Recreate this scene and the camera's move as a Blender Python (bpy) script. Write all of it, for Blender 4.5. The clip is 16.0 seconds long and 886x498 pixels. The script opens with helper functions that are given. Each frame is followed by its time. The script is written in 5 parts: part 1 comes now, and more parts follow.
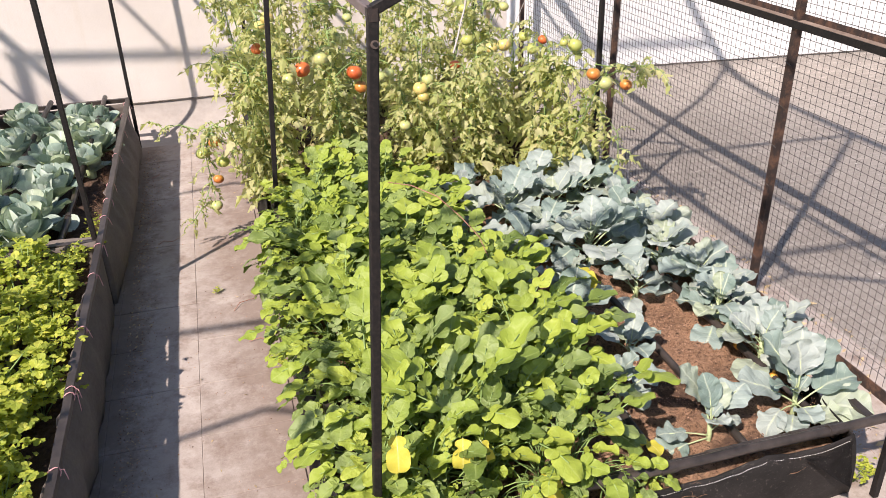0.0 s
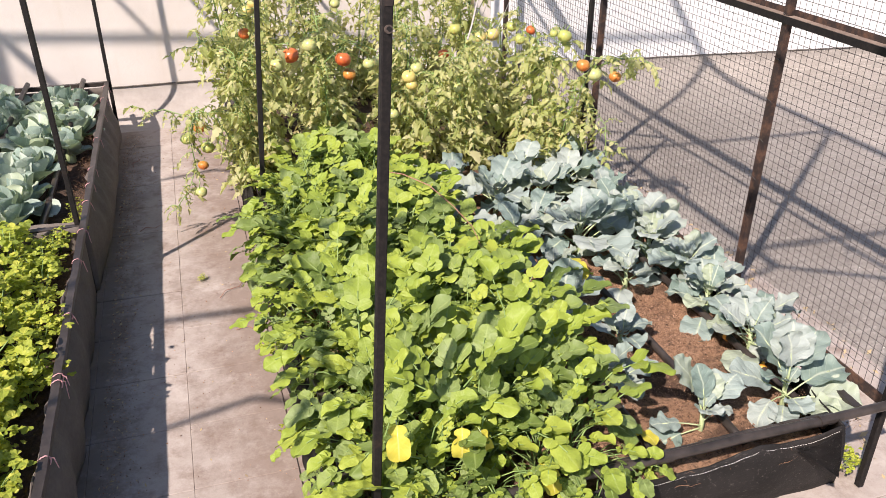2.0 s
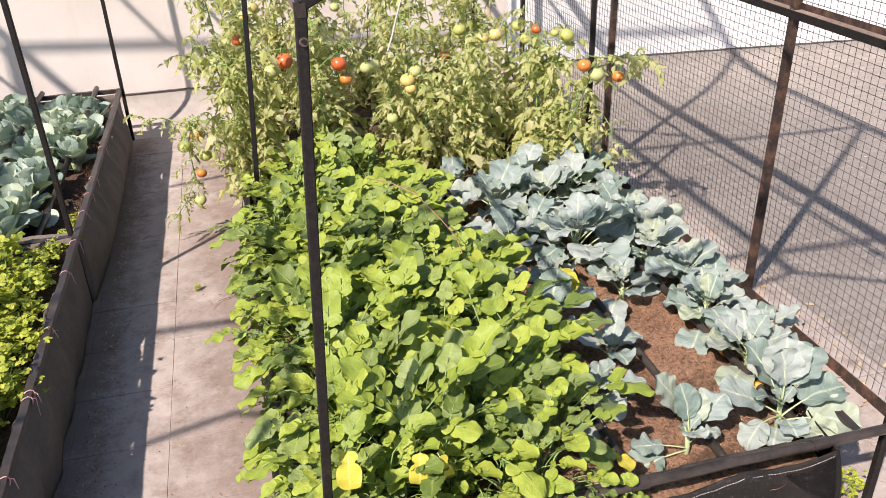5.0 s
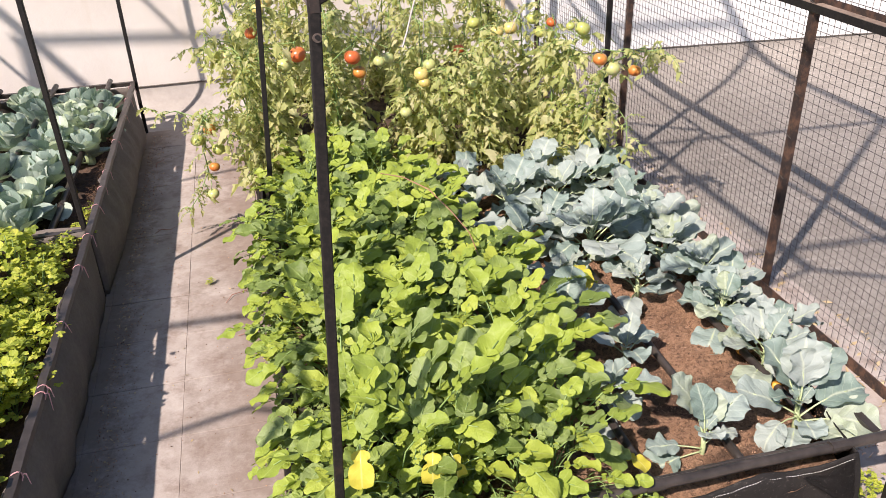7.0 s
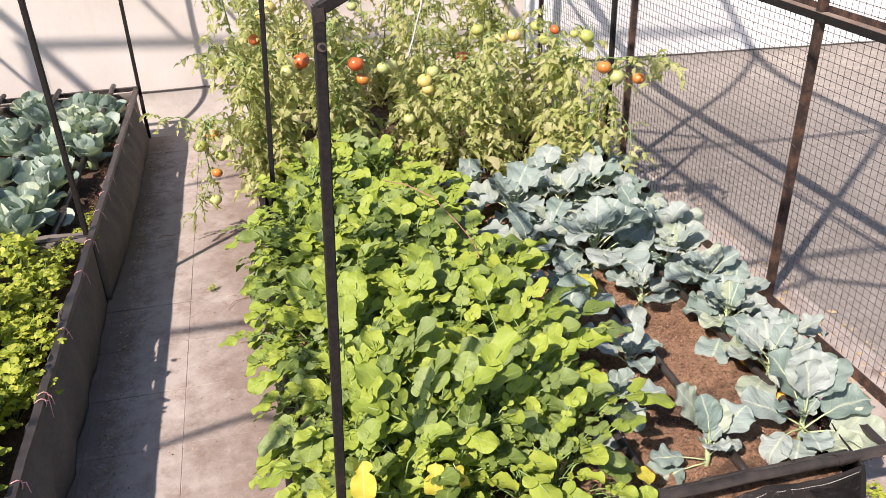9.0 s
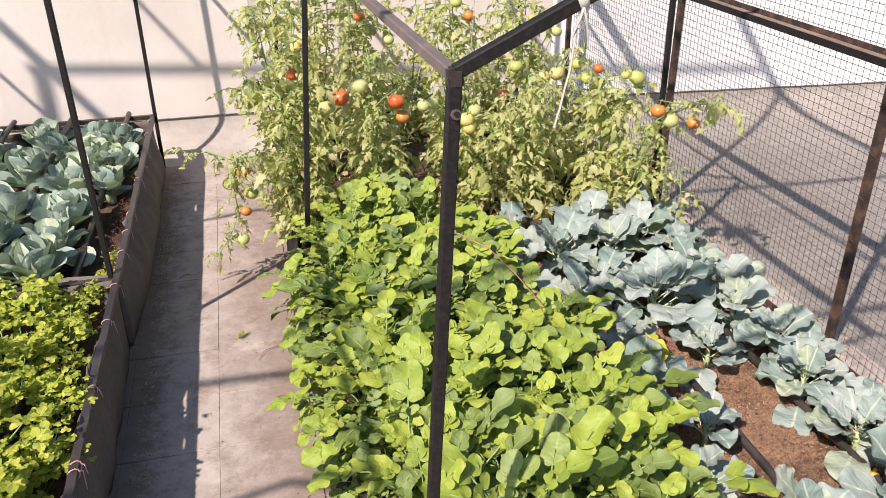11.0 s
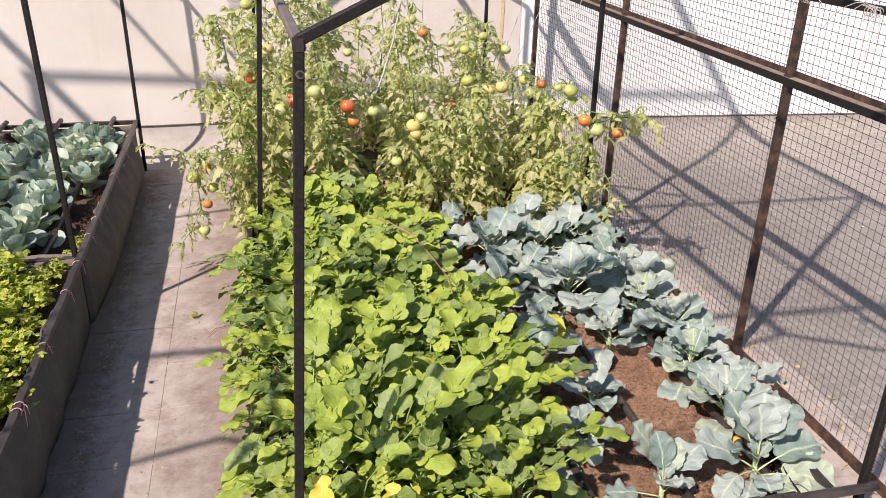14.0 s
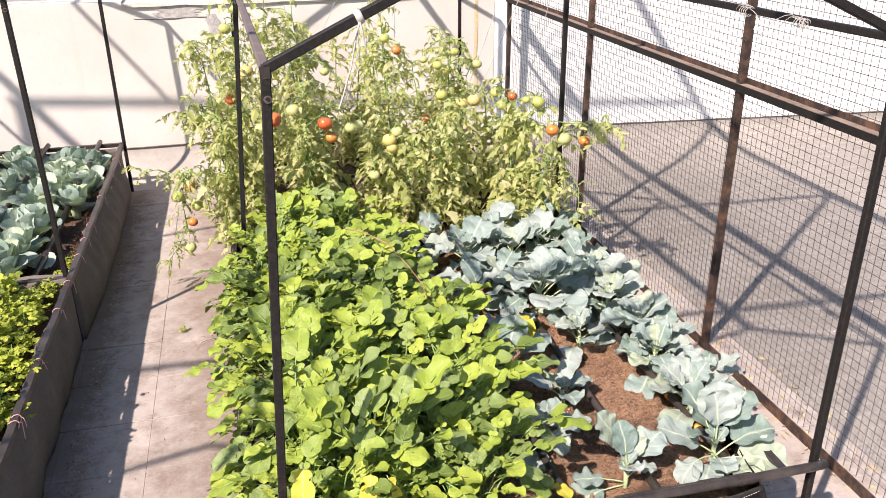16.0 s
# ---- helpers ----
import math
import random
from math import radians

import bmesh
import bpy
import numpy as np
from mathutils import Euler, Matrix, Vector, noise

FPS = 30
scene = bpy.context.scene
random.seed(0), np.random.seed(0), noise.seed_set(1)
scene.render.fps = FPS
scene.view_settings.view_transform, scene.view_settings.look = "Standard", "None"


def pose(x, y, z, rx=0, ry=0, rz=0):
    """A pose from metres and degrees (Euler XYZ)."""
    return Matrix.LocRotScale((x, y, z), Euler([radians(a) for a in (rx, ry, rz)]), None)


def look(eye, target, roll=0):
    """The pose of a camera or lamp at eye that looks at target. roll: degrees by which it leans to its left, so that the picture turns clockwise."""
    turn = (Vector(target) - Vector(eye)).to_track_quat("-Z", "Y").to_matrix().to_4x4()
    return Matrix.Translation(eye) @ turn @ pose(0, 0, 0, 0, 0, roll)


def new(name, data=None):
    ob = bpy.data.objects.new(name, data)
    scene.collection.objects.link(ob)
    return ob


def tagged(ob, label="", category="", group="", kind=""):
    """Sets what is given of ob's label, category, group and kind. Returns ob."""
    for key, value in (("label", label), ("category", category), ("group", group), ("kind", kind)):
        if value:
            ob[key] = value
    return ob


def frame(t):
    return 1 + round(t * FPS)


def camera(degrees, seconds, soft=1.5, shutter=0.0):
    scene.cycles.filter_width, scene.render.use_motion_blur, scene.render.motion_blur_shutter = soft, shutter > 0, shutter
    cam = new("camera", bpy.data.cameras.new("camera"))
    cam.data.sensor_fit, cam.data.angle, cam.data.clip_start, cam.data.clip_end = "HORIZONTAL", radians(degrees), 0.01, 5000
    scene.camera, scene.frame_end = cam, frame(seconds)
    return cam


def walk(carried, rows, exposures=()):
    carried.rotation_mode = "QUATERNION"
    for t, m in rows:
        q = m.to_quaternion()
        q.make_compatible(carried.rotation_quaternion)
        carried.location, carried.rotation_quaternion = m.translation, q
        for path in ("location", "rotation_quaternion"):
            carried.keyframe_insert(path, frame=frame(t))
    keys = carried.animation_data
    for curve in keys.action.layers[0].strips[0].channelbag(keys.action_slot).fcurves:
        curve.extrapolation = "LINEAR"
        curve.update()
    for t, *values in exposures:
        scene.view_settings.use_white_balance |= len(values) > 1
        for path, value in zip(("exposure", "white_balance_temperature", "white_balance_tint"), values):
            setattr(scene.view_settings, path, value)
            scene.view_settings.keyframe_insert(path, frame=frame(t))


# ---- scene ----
cam = camera(56.9, 16.0, soft=0.65)
METRES, EYE, TILT, LEAN, TURN = 1.76, 1.672, 0.0, 0.0, -15.5
ROWS = [
    (0.0, 0.0, 0.0, 0.0, -0.57, -27.35, 1.11),
    (0.5, -0.0226, 0.003, 0.0033, -1.12, -27.17, 0.79),
    (1.0, -0.0462, 0.0024, -0.0002, -1.89, -27.13, 0.2),
    (1.5, -0.0508, 0.0, -0.0028, -2.39, -27.54, -0.33),
    (2.0, -0.0385, 0.004, -0.0048, -2.06, -27.99, -0.38),
    (2.5, 0.0042, 0.025, 0.0022, -1.76, -27.91, 0.15),
    (3.0, 0.0399, 0.0422, 0.0022, -1.48, -27.61, 0.78),
    (3.5, 0.057, 0.0481, -0.0015, -0.99, -27.54, 1.26),
    (4.0, 0.0687, 0.0525, -0.0036, -0.38, -27.69, 1.5),
    (6.5, 0.0766, 0.0653, -0.0059, 1.58, -28.8, 1.52),
    (7.0, 0.0743, 0.0697, -0.005, 1.6, -28.74, 1.7),
    (7.5, 0.0759, 0.0656, -0.0022, 1.55, -28.58, 1.82),
    (8.0, 0.0799, 0.0605, -0.0029, 1.54, -28.44, 1.85),
    (10.5, -0.0011, 0.1517, -0.0027, 2.05, -28.25, 0.36),
    (11.0, -0.0551, 0.1802, 0.007, 1.41, -26.92, 0.16),
    (11.5, -0.0927, 0.2112, 0.0111, 0.44, -25.91, -0.42),
    (12.0, -0.1141, 0.2611, 0.0194, 0.28, -25.15, -1.12),
    (12.5, -0.1062, 0.2801, 0.0172, 0.29, -24.38, -1.13),
    (13.0, -0.0795, 0.1955, 0.0163, -0.12, -23.88, -1.26),
    (13.5, -0.0166, 0.1242, 0.0138, 1.02, -23.82, -1.21),
    (14.0, 0.1067, 0.0186, -0.0093, 2.7, -24.6, -1.13),
    (14.5, 0.1626, -0.0328, 0.0038, 2.1, -25.0, -0.58),
    (15.0, 0.1513, -0.0477, 0.0145, 1.27, -24.57, 0.21),
    (15.5, 0.1426, -0.0482, 0.0158, 1.23, -24.17, 0.33),
    (16.0, 0.1424, -0.0536, 0.0161, 1.37, -23.79, 0.34),
]
walk(cam, [(t, pose(0, 0, EYE, TILT, LEAN, TURN) @ pose(METRES * x, METRES * y, METRES * z, 90 + pitch, roll, yaw)) for t, x, y, z, yaw, pitch, roll in ROWS],
     [(0.0, 0.68, 6550, 17), (8.0, 0.68, 6550, 17), (10.5, 0.66, 6550, 17), (12.5, 0.57, 6550, 17), (14.0, 0.55, 6550, 17), (14.5, 0.84, 6550, 17), (16.0, 0.89, 6550, 17)])

# ---- light ----
SUN_AZ = (0.762, 0.648)          # the way the light travels over the ground
SUN_EL = 45.5
world = bpy.data.worlds.new("sky")
scene.world = world
world.use_nodes = True
wn = world.node_tree
sky = wn.nodes.new("ShaderNodeTexSky")
sky.sky_type = "NISHITA"
sky.sun_disc = False
sky.sun_elevation = radians(SUN_EL)
sky.sun_rotation = math.atan2(-SUN_AZ[0], -SUN_AZ[1]) % (2 * math.pi)
wn.links.new(sky.outputs[0], wn.nodes["Background"].inputs[0])
wn.nodes["Background"].inputs[1].default_value = 0.1
sun_data = bpy.data.lights.new("sun", "SUN")
sun_data.energy, sun_data.angle, sun_data.color = 5.0, radians(0.9), (1.0, 0.90, 0.80)
sun = new("sun", sun_data)
sun.matrix_world = look((-4, -4, 6), (-4 + SUN_AZ[0], -4 + SUN_AZ[1], 6 - math.tan(radians(SUN_EL))))


# ---- materials ----
def nodes_of(name, rough=0.7, metal=0.0):
    m = bpy.data.materials.new(name)
    m.use_nodes = True
    p = m.node_tree.nodes["Principled BSDF"]
    p.inputs["Roughness"].default_value = rough
    p.inputs["Metallic"].default_value = metal
    return m, m.node_tree, p


def math_node(nt, op, a, b=None, clamp=False):
    n = nt.nodes.new("ShaderNodeMath")
    n.operation, n.use_clamp = op, clamp
    for k, v in enumerate((a, b)):
        if v is None:
            continue
        if isinstance(v, (int, float)):
            n.inputs[k].default_value = v
        else:
            nt.links.new(v, n.inputs[k])
    return n.outputs[0]


def noise_node(nt, scale, detail=4, rough=0.6, stretch=None, coords="Object"):
    tc = nt.nodes.new("ShaderNodeTexCoord")
    out = tc.outputs[coords]
    if stretch:
        mp = nt.nodes.new("ShaderNodeMapping")
        mp.inputs["Scale"].default_value = stretch
        nt.links.new(out, mp.inputs[0])
        out = mp.outputs[0]
    n = nt.nodes.new("ShaderNodeTexNoise")
    n.inputs["Scale"].default_value, n.inputs["Detail"].default_value, n.inputs["Roughness"].default_value = scale, detail, rough
    nt.links.new(out, n.inputs["Vector"])
    return n.outputs[0]


def ramp(nt, fac, stops):
    r = nt.nodes.new("ShaderNodeValToRGB")
    while len(r.color_ramp.elements) < len(stops):
        r.color_ramp.elements.new(0.5)
    for e, (pos, col) in zip(r.color_ramp.elements, stops):
        e.position, e.color = pos, (*col, 1) if len(col) == 3 else col
    nt.links.new(fac, r.inputs[0])
    return r.outputs[0]


def mix(nt, fac, a, b, kind="MIX"):
    n = nt.nodes.new("ShaderNodeMix")
    n.data_type, n.blend_type = "RGBA", kind
    for k, v in ((0, fac), (6, a), (7, b)):
        if isinstance(v, (int, float)):
            n.inputs[k].default_value = v
        elif isinstance(v, tuple):
            n.inputs[k].default_value = (*v, 1)
        else:
            nt.links.new(v, n.inputs[k])
    return n.outputs[2]


def bump(nt, p, height, strength=0.4, dist=0.01):
    b = nt.nodes.new("ShaderNodeBump")
    b.inputs["Strength"].default_value, b.inputs["Distance"].default_value = strength, dist
    nt.links.new(height, b.inputs["Height"])
    nt.links.new(b.outputs[0], p.inputs["Normal"])


def plain(name, dark, light, rough=0.7, metal=0.0, scale=30.0, bumpiness=0.3, dist=0.003, stretch=None):
    """Two tones mixed by coarse and fine noise, with fine relief."""
    m, nt, p = nodes_of(name, rough, metal)
    a, b = noise_node(nt, scale, 6, 0.65, stretch), noise_node(nt, scale * 0.12, 3, 0.5, stretch)
    f = math_node(nt, "ADD", math_node(nt, "MULTIPLY", a, 0.55), math_node(nt, "MULTIPLY", b, 0.45))
    nt.links.new(ramp(nt, f, [(0.35, dark), (0.65, light)]), p.inputs["Base Color"])
    bump(nt, p, a, bumpiness, dist)
    return m


def leaf_material(name, tones, vein, through_tone, rough=0.5, side_veins=9.0, through_share=0.28, island=False, waxy=0.3, pucker_scale=14.0, relief=0.7, vein_share=0.65, puff=0.5):
    """A leaf: hue varied from piece to piece, pale midrib and side veins by its own UV, light passing through."""
    m, nt, p = nodes_of(name, rough)
    p.inputs["Specular IOR Level"].default_value = waxy
    if island:
        rnd = nt.nodes.new("ShaderNodeNewGeometry").outputs["Random Per Island"]
    else:
        rnd = nt.nodes.new("ShaderNodeObjectInfo").outputs["Random"]
    n1 = noise_node(nt, 9, 3, 0.6)
    f = math_node(nt, "ADD", math_node(nt, "MULTIPLY", rnd, 0.85), math_node(nt, "MULTIPLY", n1, 0.25))
    steps = [(0.06 + 0.94 * i / (len(tones) - 1), c) for i, c in enumerate(tones)]
    base = ramp(nt, f, steps)
    uv = nt.nodes.new("ShaderNodeTexCoord").outputs["UV"]
    sep = nt.nodes.new("ShaderNodeSeparateXYZ")
    nt.links.new(uv, sep.inputs[0])
    u = math_node(nt, "ABSOLUTE", math_node(nt, "SUBTRACT", math_node(nt, "MULTIPLY", sep.outputs[0], 2.0), 1.0))
    rib = math_node(nt, "SUBTRACT", 1.0, math_node(nt, "MULTIPLY", u, 9.0), True)
    bent = math_node(nt, "ADD", math_node(nt, "MULTIPLY", u, 0.32), math_node(nt, "MULTIPLY", noise_node(nt, 5, 2, 0.5), 0.16))
    wave = math_node(nt, "ABSOLUTE", math_node(nt, "SINE", math_node(nt, "MULTIPLY", math_node(nt, "SUBTRACT", sep.outputs[1], bent), side_veins * 3.1416)))
    side = math_node(nt, "MULTIPLY", math_node(nt, "SUBTRACT", 0.16, wave, True), 6.0, True)
    veins = math_node(nt, "MAXIMUM", rib, math_node(nt, "MULTIPLY", side, 0.4))
    quilt = math_node(nt, "POWER", wave, 0.6)
    fine = noise_node(nt, 160, 4, 0.7)
    base = mix(nt, math_node(nt, "MULTIPLY", fine, 0.16), base, (0.02, 0.05, 0.012))
    col = mix(nt, math_node(nt, "MULTIPLY", veins, vein_share), base, vein)
    nt.links.new(col, p.inputs["Base Color"])
    pucker = noise_node(nt, pucker_scale, 3, 0.6)
    bump(nt, p, math_node(nt, "ADD", math_node(nt, "ADD", math_node(nt, "MULTIPLY", quilt, puff), math_node(nt, "MULTIPLY", fine, 0.2)), math_node(nt, "MULTIPLY", pucker, 1.5)), relief, 0.006)
    tr = nt.nodes.new("ShaderNodeBsdfTranslucent")
    nt.links.new(mix(nt, 0.75, col, through_tone), tr.inputs[0])
    mx = nt.nodes.new("ShaderNodeMixShader")
    mx.inputs[0].default_value = through_share
    nt.links.new(p.outputs[0], mx.inputs[1])
    nt.links.new(tr.outputs[0], mx.inputs[2])
    nt.links.new(mx.outputs[0], nt.nodes["Material Output"].inputs[0])
    return m


def wall_material():
    m, nt, p = nodes_of("limewash", 0.85)
    big, fine = noise_node(nt, 1.3, 5, 0.6), noise_node(nt, 26, 6, 0.7)
    drip = noise_node(nt, 5, 5, 0.6, (3.0, 3.0, 0.25))
    base = ramp(nt, big, [(0.3, (0.56, 0.51, 0.46)), (0.7, (0.66, 0.62, 0.575))])
    base = mix(nt, math_node(nt, "MULTIPLY", math_node(nt, "SUBTRACT", drip, 0.55, True), 1.1, True), base, (0.52, 0.44, 0.33))
    base = mix(nt, math_node(nt, "MULTIPLY", fine, 0.12), base, (0.55, 0.50, 0.44))
    nt.links.new(base, p.inputs["Base Color"])
    bump(nt, p, math_node(nt, "ADD", fine, big), 0.35, 0.006)
    return m


def concrete_material():
    m, nt, p = nodes_of("roof_screed", 0.9)
    big, mid, fine = noise_node(nt, 0.9, 5, 0.6), noise_node(nt, 7, 6, 0.7), noise_node(nt, 90, 4, 0.7)
    base = ramp(nt, big, [(0.3, (0.205, 0.182, 0.158)), (0.72, (0.325, 0.295, 0.262))])
    base = mix(nt, math_node(nt, "MULTIPLY", math_node(nt, "SUBTRACT", mid, 0.45, True), 1.6, True), base, (0.17, 0.15, 0.13))
    trowel = noise_node(nt, 14, 6, 0.75, (0.5, 2.6, 1.0))
    base = mix(nt, math_node(nt, "MULTIPLY", math_node(nt, "SUBTRACT", trowel, 0.5, True), 2.6, True), base, (0.49, 0.45, 0.40))
    pits = noise_node(nt, 38, 5, 0.8)
    base = mix(nt, math_node(nt, "MULTIPLY", math_node(nt, "SUBTRACT", 0.46, pits, True), 5.0, True), base, (0.13, 0.115, 0.10))
    chips = math_node(nt, "MULTIPLY", math_node(nt, "SUBTRACT", fine, 0.6, True), 9.0, True)
    base = mix(nt, math_node(nt, "MULTIPLY", chips, 0.7), base, (0.62, 0.59, 0.55))
    nt.links.new(base, p.inputs["Base Color"])
    bump(nt, p, math_node(nt, "ADD", mid, fine), 0.5, 0.006)
    return m


def tile_material():
    m, nt, p = nodes_of("cement_tile", 0.8)
    info = nt.nodes.new("ShaderNodeObjectInfo")
    geo = nt.nodes.new("ShaderNodeNewGeometry")

    def spot(scale, detail, rough):
        n = nt.nodes.new("ShaderNodeTexNoise")
        n.inputs["Scale"].default_value, n.inputs["Detail"].default_value, n.inputs["Roughness"].default_value = scale, detail, rough
        nt.links.new(geo.outputs["Position"], n.inputs["Vector"])
        return n.outputs[0]
    big, mid, fine = spot(1.6, 5, 0.6), spot(9, 6, 0.7), spot(140, 3, 0.7)
    base = ramp(nt, big, [(0.3, (0.35, 0.30, 0.265)), (0.65, (0.475, 0.42, 0.38))])
    base = mix(nt, math_node(nt, "MULTIPLY", info.outputs["Random"], 0.22), base, (0.26, 0.225, 0.20))
    stain = math_node(nt, "MULTIPLY", math_node(nt, "SUBTRACT", mid, 0.52, True), 5.0, True)
    wide = math_node(nt, "MULTIPLY", math_node(nt, "SUBTRACT", spot(3.1, 6, 0.75), 0.5, True), 4.0, True)
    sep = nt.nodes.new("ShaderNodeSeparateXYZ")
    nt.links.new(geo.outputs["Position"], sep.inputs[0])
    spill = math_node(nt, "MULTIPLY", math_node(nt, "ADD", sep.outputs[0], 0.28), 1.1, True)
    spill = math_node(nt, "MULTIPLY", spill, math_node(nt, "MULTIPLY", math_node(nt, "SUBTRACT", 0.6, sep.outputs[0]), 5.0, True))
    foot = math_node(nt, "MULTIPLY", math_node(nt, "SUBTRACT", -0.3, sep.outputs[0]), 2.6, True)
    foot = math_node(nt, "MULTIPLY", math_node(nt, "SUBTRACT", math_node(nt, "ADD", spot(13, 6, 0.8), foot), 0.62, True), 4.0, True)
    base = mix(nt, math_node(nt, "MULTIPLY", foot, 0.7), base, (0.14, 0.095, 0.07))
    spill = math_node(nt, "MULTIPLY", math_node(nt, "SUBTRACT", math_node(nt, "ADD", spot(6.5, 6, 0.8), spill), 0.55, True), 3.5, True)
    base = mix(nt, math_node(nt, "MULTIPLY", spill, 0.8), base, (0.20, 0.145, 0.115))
    base = mix(nt, math_node(nt, "MULTIPLY", wide, 0.7), base, (0.17, 0.13, 0.105))
    base = mix(nt, math_node(nt, "MULTIPLY", stain, 0.75), base, (0.15, 0.095, 0.068))
    grime = math_node(nt, "MULTIPLY", math_node(nt, "SUBTRACT", spot(30, 6, 0.8), 0.52, True), 4.0, True)
    base = mix(nt, math_node(nt, "MULTIPLY", grime, 0.45), base, (0.14, 0.11, 0.09))
    pale = math_node(nt, "MULTIPLY", math_node(nt, "SUBTRACT", spot(5.3, 6, 0.75), 0.56, True), 6.0, True)
    base = mix(nt, math_node(nt, "MULTIPLY", pale, 0.4), base, (0.56, 0.51, 0.47))
    base = mix(nt, math_node(nt, "MULTIPLY", fine, 0.2), base, (0.25, 0.21, 0.18))
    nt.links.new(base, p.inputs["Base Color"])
    bump(nt, p, math_node(nt, "ADD", mid, fine), 0.25, 0.003)
    return m


def soil_material():
    m, nt, p = nodes_of("coir_soil", 0.95)
    a, b, c = noise_node(nt, 11, 6, 0.7), noise_node(nt, 260, 3, 0.8), noise_node(nt, 75, 6, 0.85)
    base = ramp(nt, a, [(0.3, (0.34, 0.18, 0.10)), (0.7, (0.60, 0.36, 0.22))])
    base = mix(nt, math_node(nt, "MULTIPLY", math_node(nt, "SUBTRACT", 0.52, c, True), 6.5, True), base, (0.07, 0.035, 0.02))
    base = mix(nt, math_node(nt, "MULTIPLY", math_node(nt, "SUBTRACT", b, 0.56, True), 7.0, True), base, (0.46, 0.26, 0.14))
    # noise patches for damp soil, deepened so the colour carries dappled shade too
    damp_shade = math_node(nt, "MULTIPLY", math_node(nt, "SUBTRACT", noise_node(nt, 4.5, 5, 0.7), 0.5, True), 9.0, True)
    base = mix(nt, math_node(nt, "MULTIPLY", damp_shade, 0.7), base, (0.06, 0.03, 0.018))
    nt.links.new(base, p.inputs["Base Color"])
    bump(nt, p, math_node(nt, "ADD", b, math_node(nt, "MULTIPLY", c, 3.0)), 0.8, 0.014)
    return m


def crumb_material():
    m, nt, p = nodes_of("coir_crumbs", 0.95)
    rnd = nt.nodes.new("ShaderNodeNewGeometry").outputs["Random Per Island"]
    nt.links.new(ramp(nt, rnd, [(0.0, (0.10, 0.05, 0.026)), (0.6, (0.34, 0.19, 0.11)), (1.0, (0.50, 0.31, 0.20))]), p.inputs["Base Color"])
    return m


def steel_material(name, paint, rust, share):
    m, nt, p = nodes_of(name, 0.62, 0.0)
    p.inputs["Specular IOR Level"].default_value = 0.25
    a, b = noise_node(nt, 18, 6, 0.7), noise_node(nt, 120, 4, 0.7)
    mask = math_node(nt, "MULTIPLY", math_node(nt, "SUBTRACT", a, 1.0 - share, True), 5.0, True)
    base = mix(nt, mask, paint, rust)
    base = mix(nt, math_node(nt, "MULTIPLY", math_node(nt, "SUBTRACT", b, 0.45, True), 0.9, True), base, (0.07, 0.055, 0.045))
    nt.links.new(base, p.inputs["Base Color"])
    bump(nt, p, b, 0.3, 0.001)
    return m


def bag_material():
    """Black woven sheet, dusted, with splashes of dried soil."""
    m, nt, p = nodes_of("black_grow_bag", 0.72)
    p.inputs["Specular IOR Level"].default_value = 0.25
    big, fine, weave = noise_node(nt, 7, 5, 0.6), noise_node(nt, 95, 5, 0.8), noise_node(nt, 420, 2, 0.5)
    base = ramp(nt, big, [(0.3, (0.007, 0.0065, 0.006)), (0.7, (0.022, 0.0195, 0.0185))])
    chips = math_node(nt, "MULTIPLY", math_node(nt, "SUBTRACT", fine, 0.58, True), 9.0, True)
    base = mix(nt, math_node(nt, "MULTIPLY", chips, 0.5), base, (0.22, 0.19, 0.165))
    nt.links.new(base, p.inputs["Base Color"])
    bump(nt, p, math_node(nt, "ADD", big, math_node(nt, "MULTIPLY", weave, 0.3)), 0.5, 0.004)
    return m


def fruit_material(name, low, high):
    m, nt, p = nodes_of(name, 0.28)
    p.inputs["Subsurface Weight"].default_value = 0.08
    tc = nt.nodes.new("ShaderNodeTexCoord")
    sep = nt.nodes.new("ShaderNodeSeparateXYZ")
    nt.links.new(tc.outputs["Object"], sep.inputs[0])
    n = noise_node(nt, 30, 3, 0.5)
    f = math_node(nt, "ADD", math_node(nt, "MULTIPLY", sep.outputs[2], 9.0), math_node(nt, "MULTIPLY", n, 1.0))
    nt.links.new(ramp(nt, f, [(0.25, low), (0.85, high)]), p.inputs["Base Color"])
    return m


M_WALL, M_CONCRETE, M_TILE, M_SOIL = wall_material(), concrete_material(), tile_material(), soil_material()
M_CRUMB = crumb_material()
M_POLE = steel_material("black_painted_tube", (0.009, 0.008, 0.008), (0.045, 0.027, 0.02), 0.4)
M_FENCE = steel_material("rusty_angle_iron", (0.03, 0.022, 0.02), (0.125, 0.068, 0.045), 0.54)
M_WIRE = plain("fence_wire", (0.045, 0.038, 0.034), (0.115, 0.10, 0.092), 0.6, 0.4, 60)
M_PIPE = plain("black_pipe", (0.014, 0.012, 0.011), (0.065, 0.053, 0.046), 0.38, 0, 24, 0.25, 0.002)
M_BAG = bag_material()
M_BAG_DUSTY = plain("dusty_grow_bag", (0.105, 0.089, 0.077), (0.16, 0.135, 0.117), 0.85, 0, 70, 0.5, 0.003)
M_DUST = plain("dusty_rust", (0.13, 0.092, 0.07), (0.28, 0.215, 0.17), 0.9, 0, 50)
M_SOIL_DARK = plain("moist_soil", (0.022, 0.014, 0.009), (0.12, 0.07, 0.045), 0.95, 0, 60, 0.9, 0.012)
M_COLLAR = plain("worn_collar", (0.05, 0.037, 0.03), (0.12, 0.09, 0.075), 0.8, 0, 80)
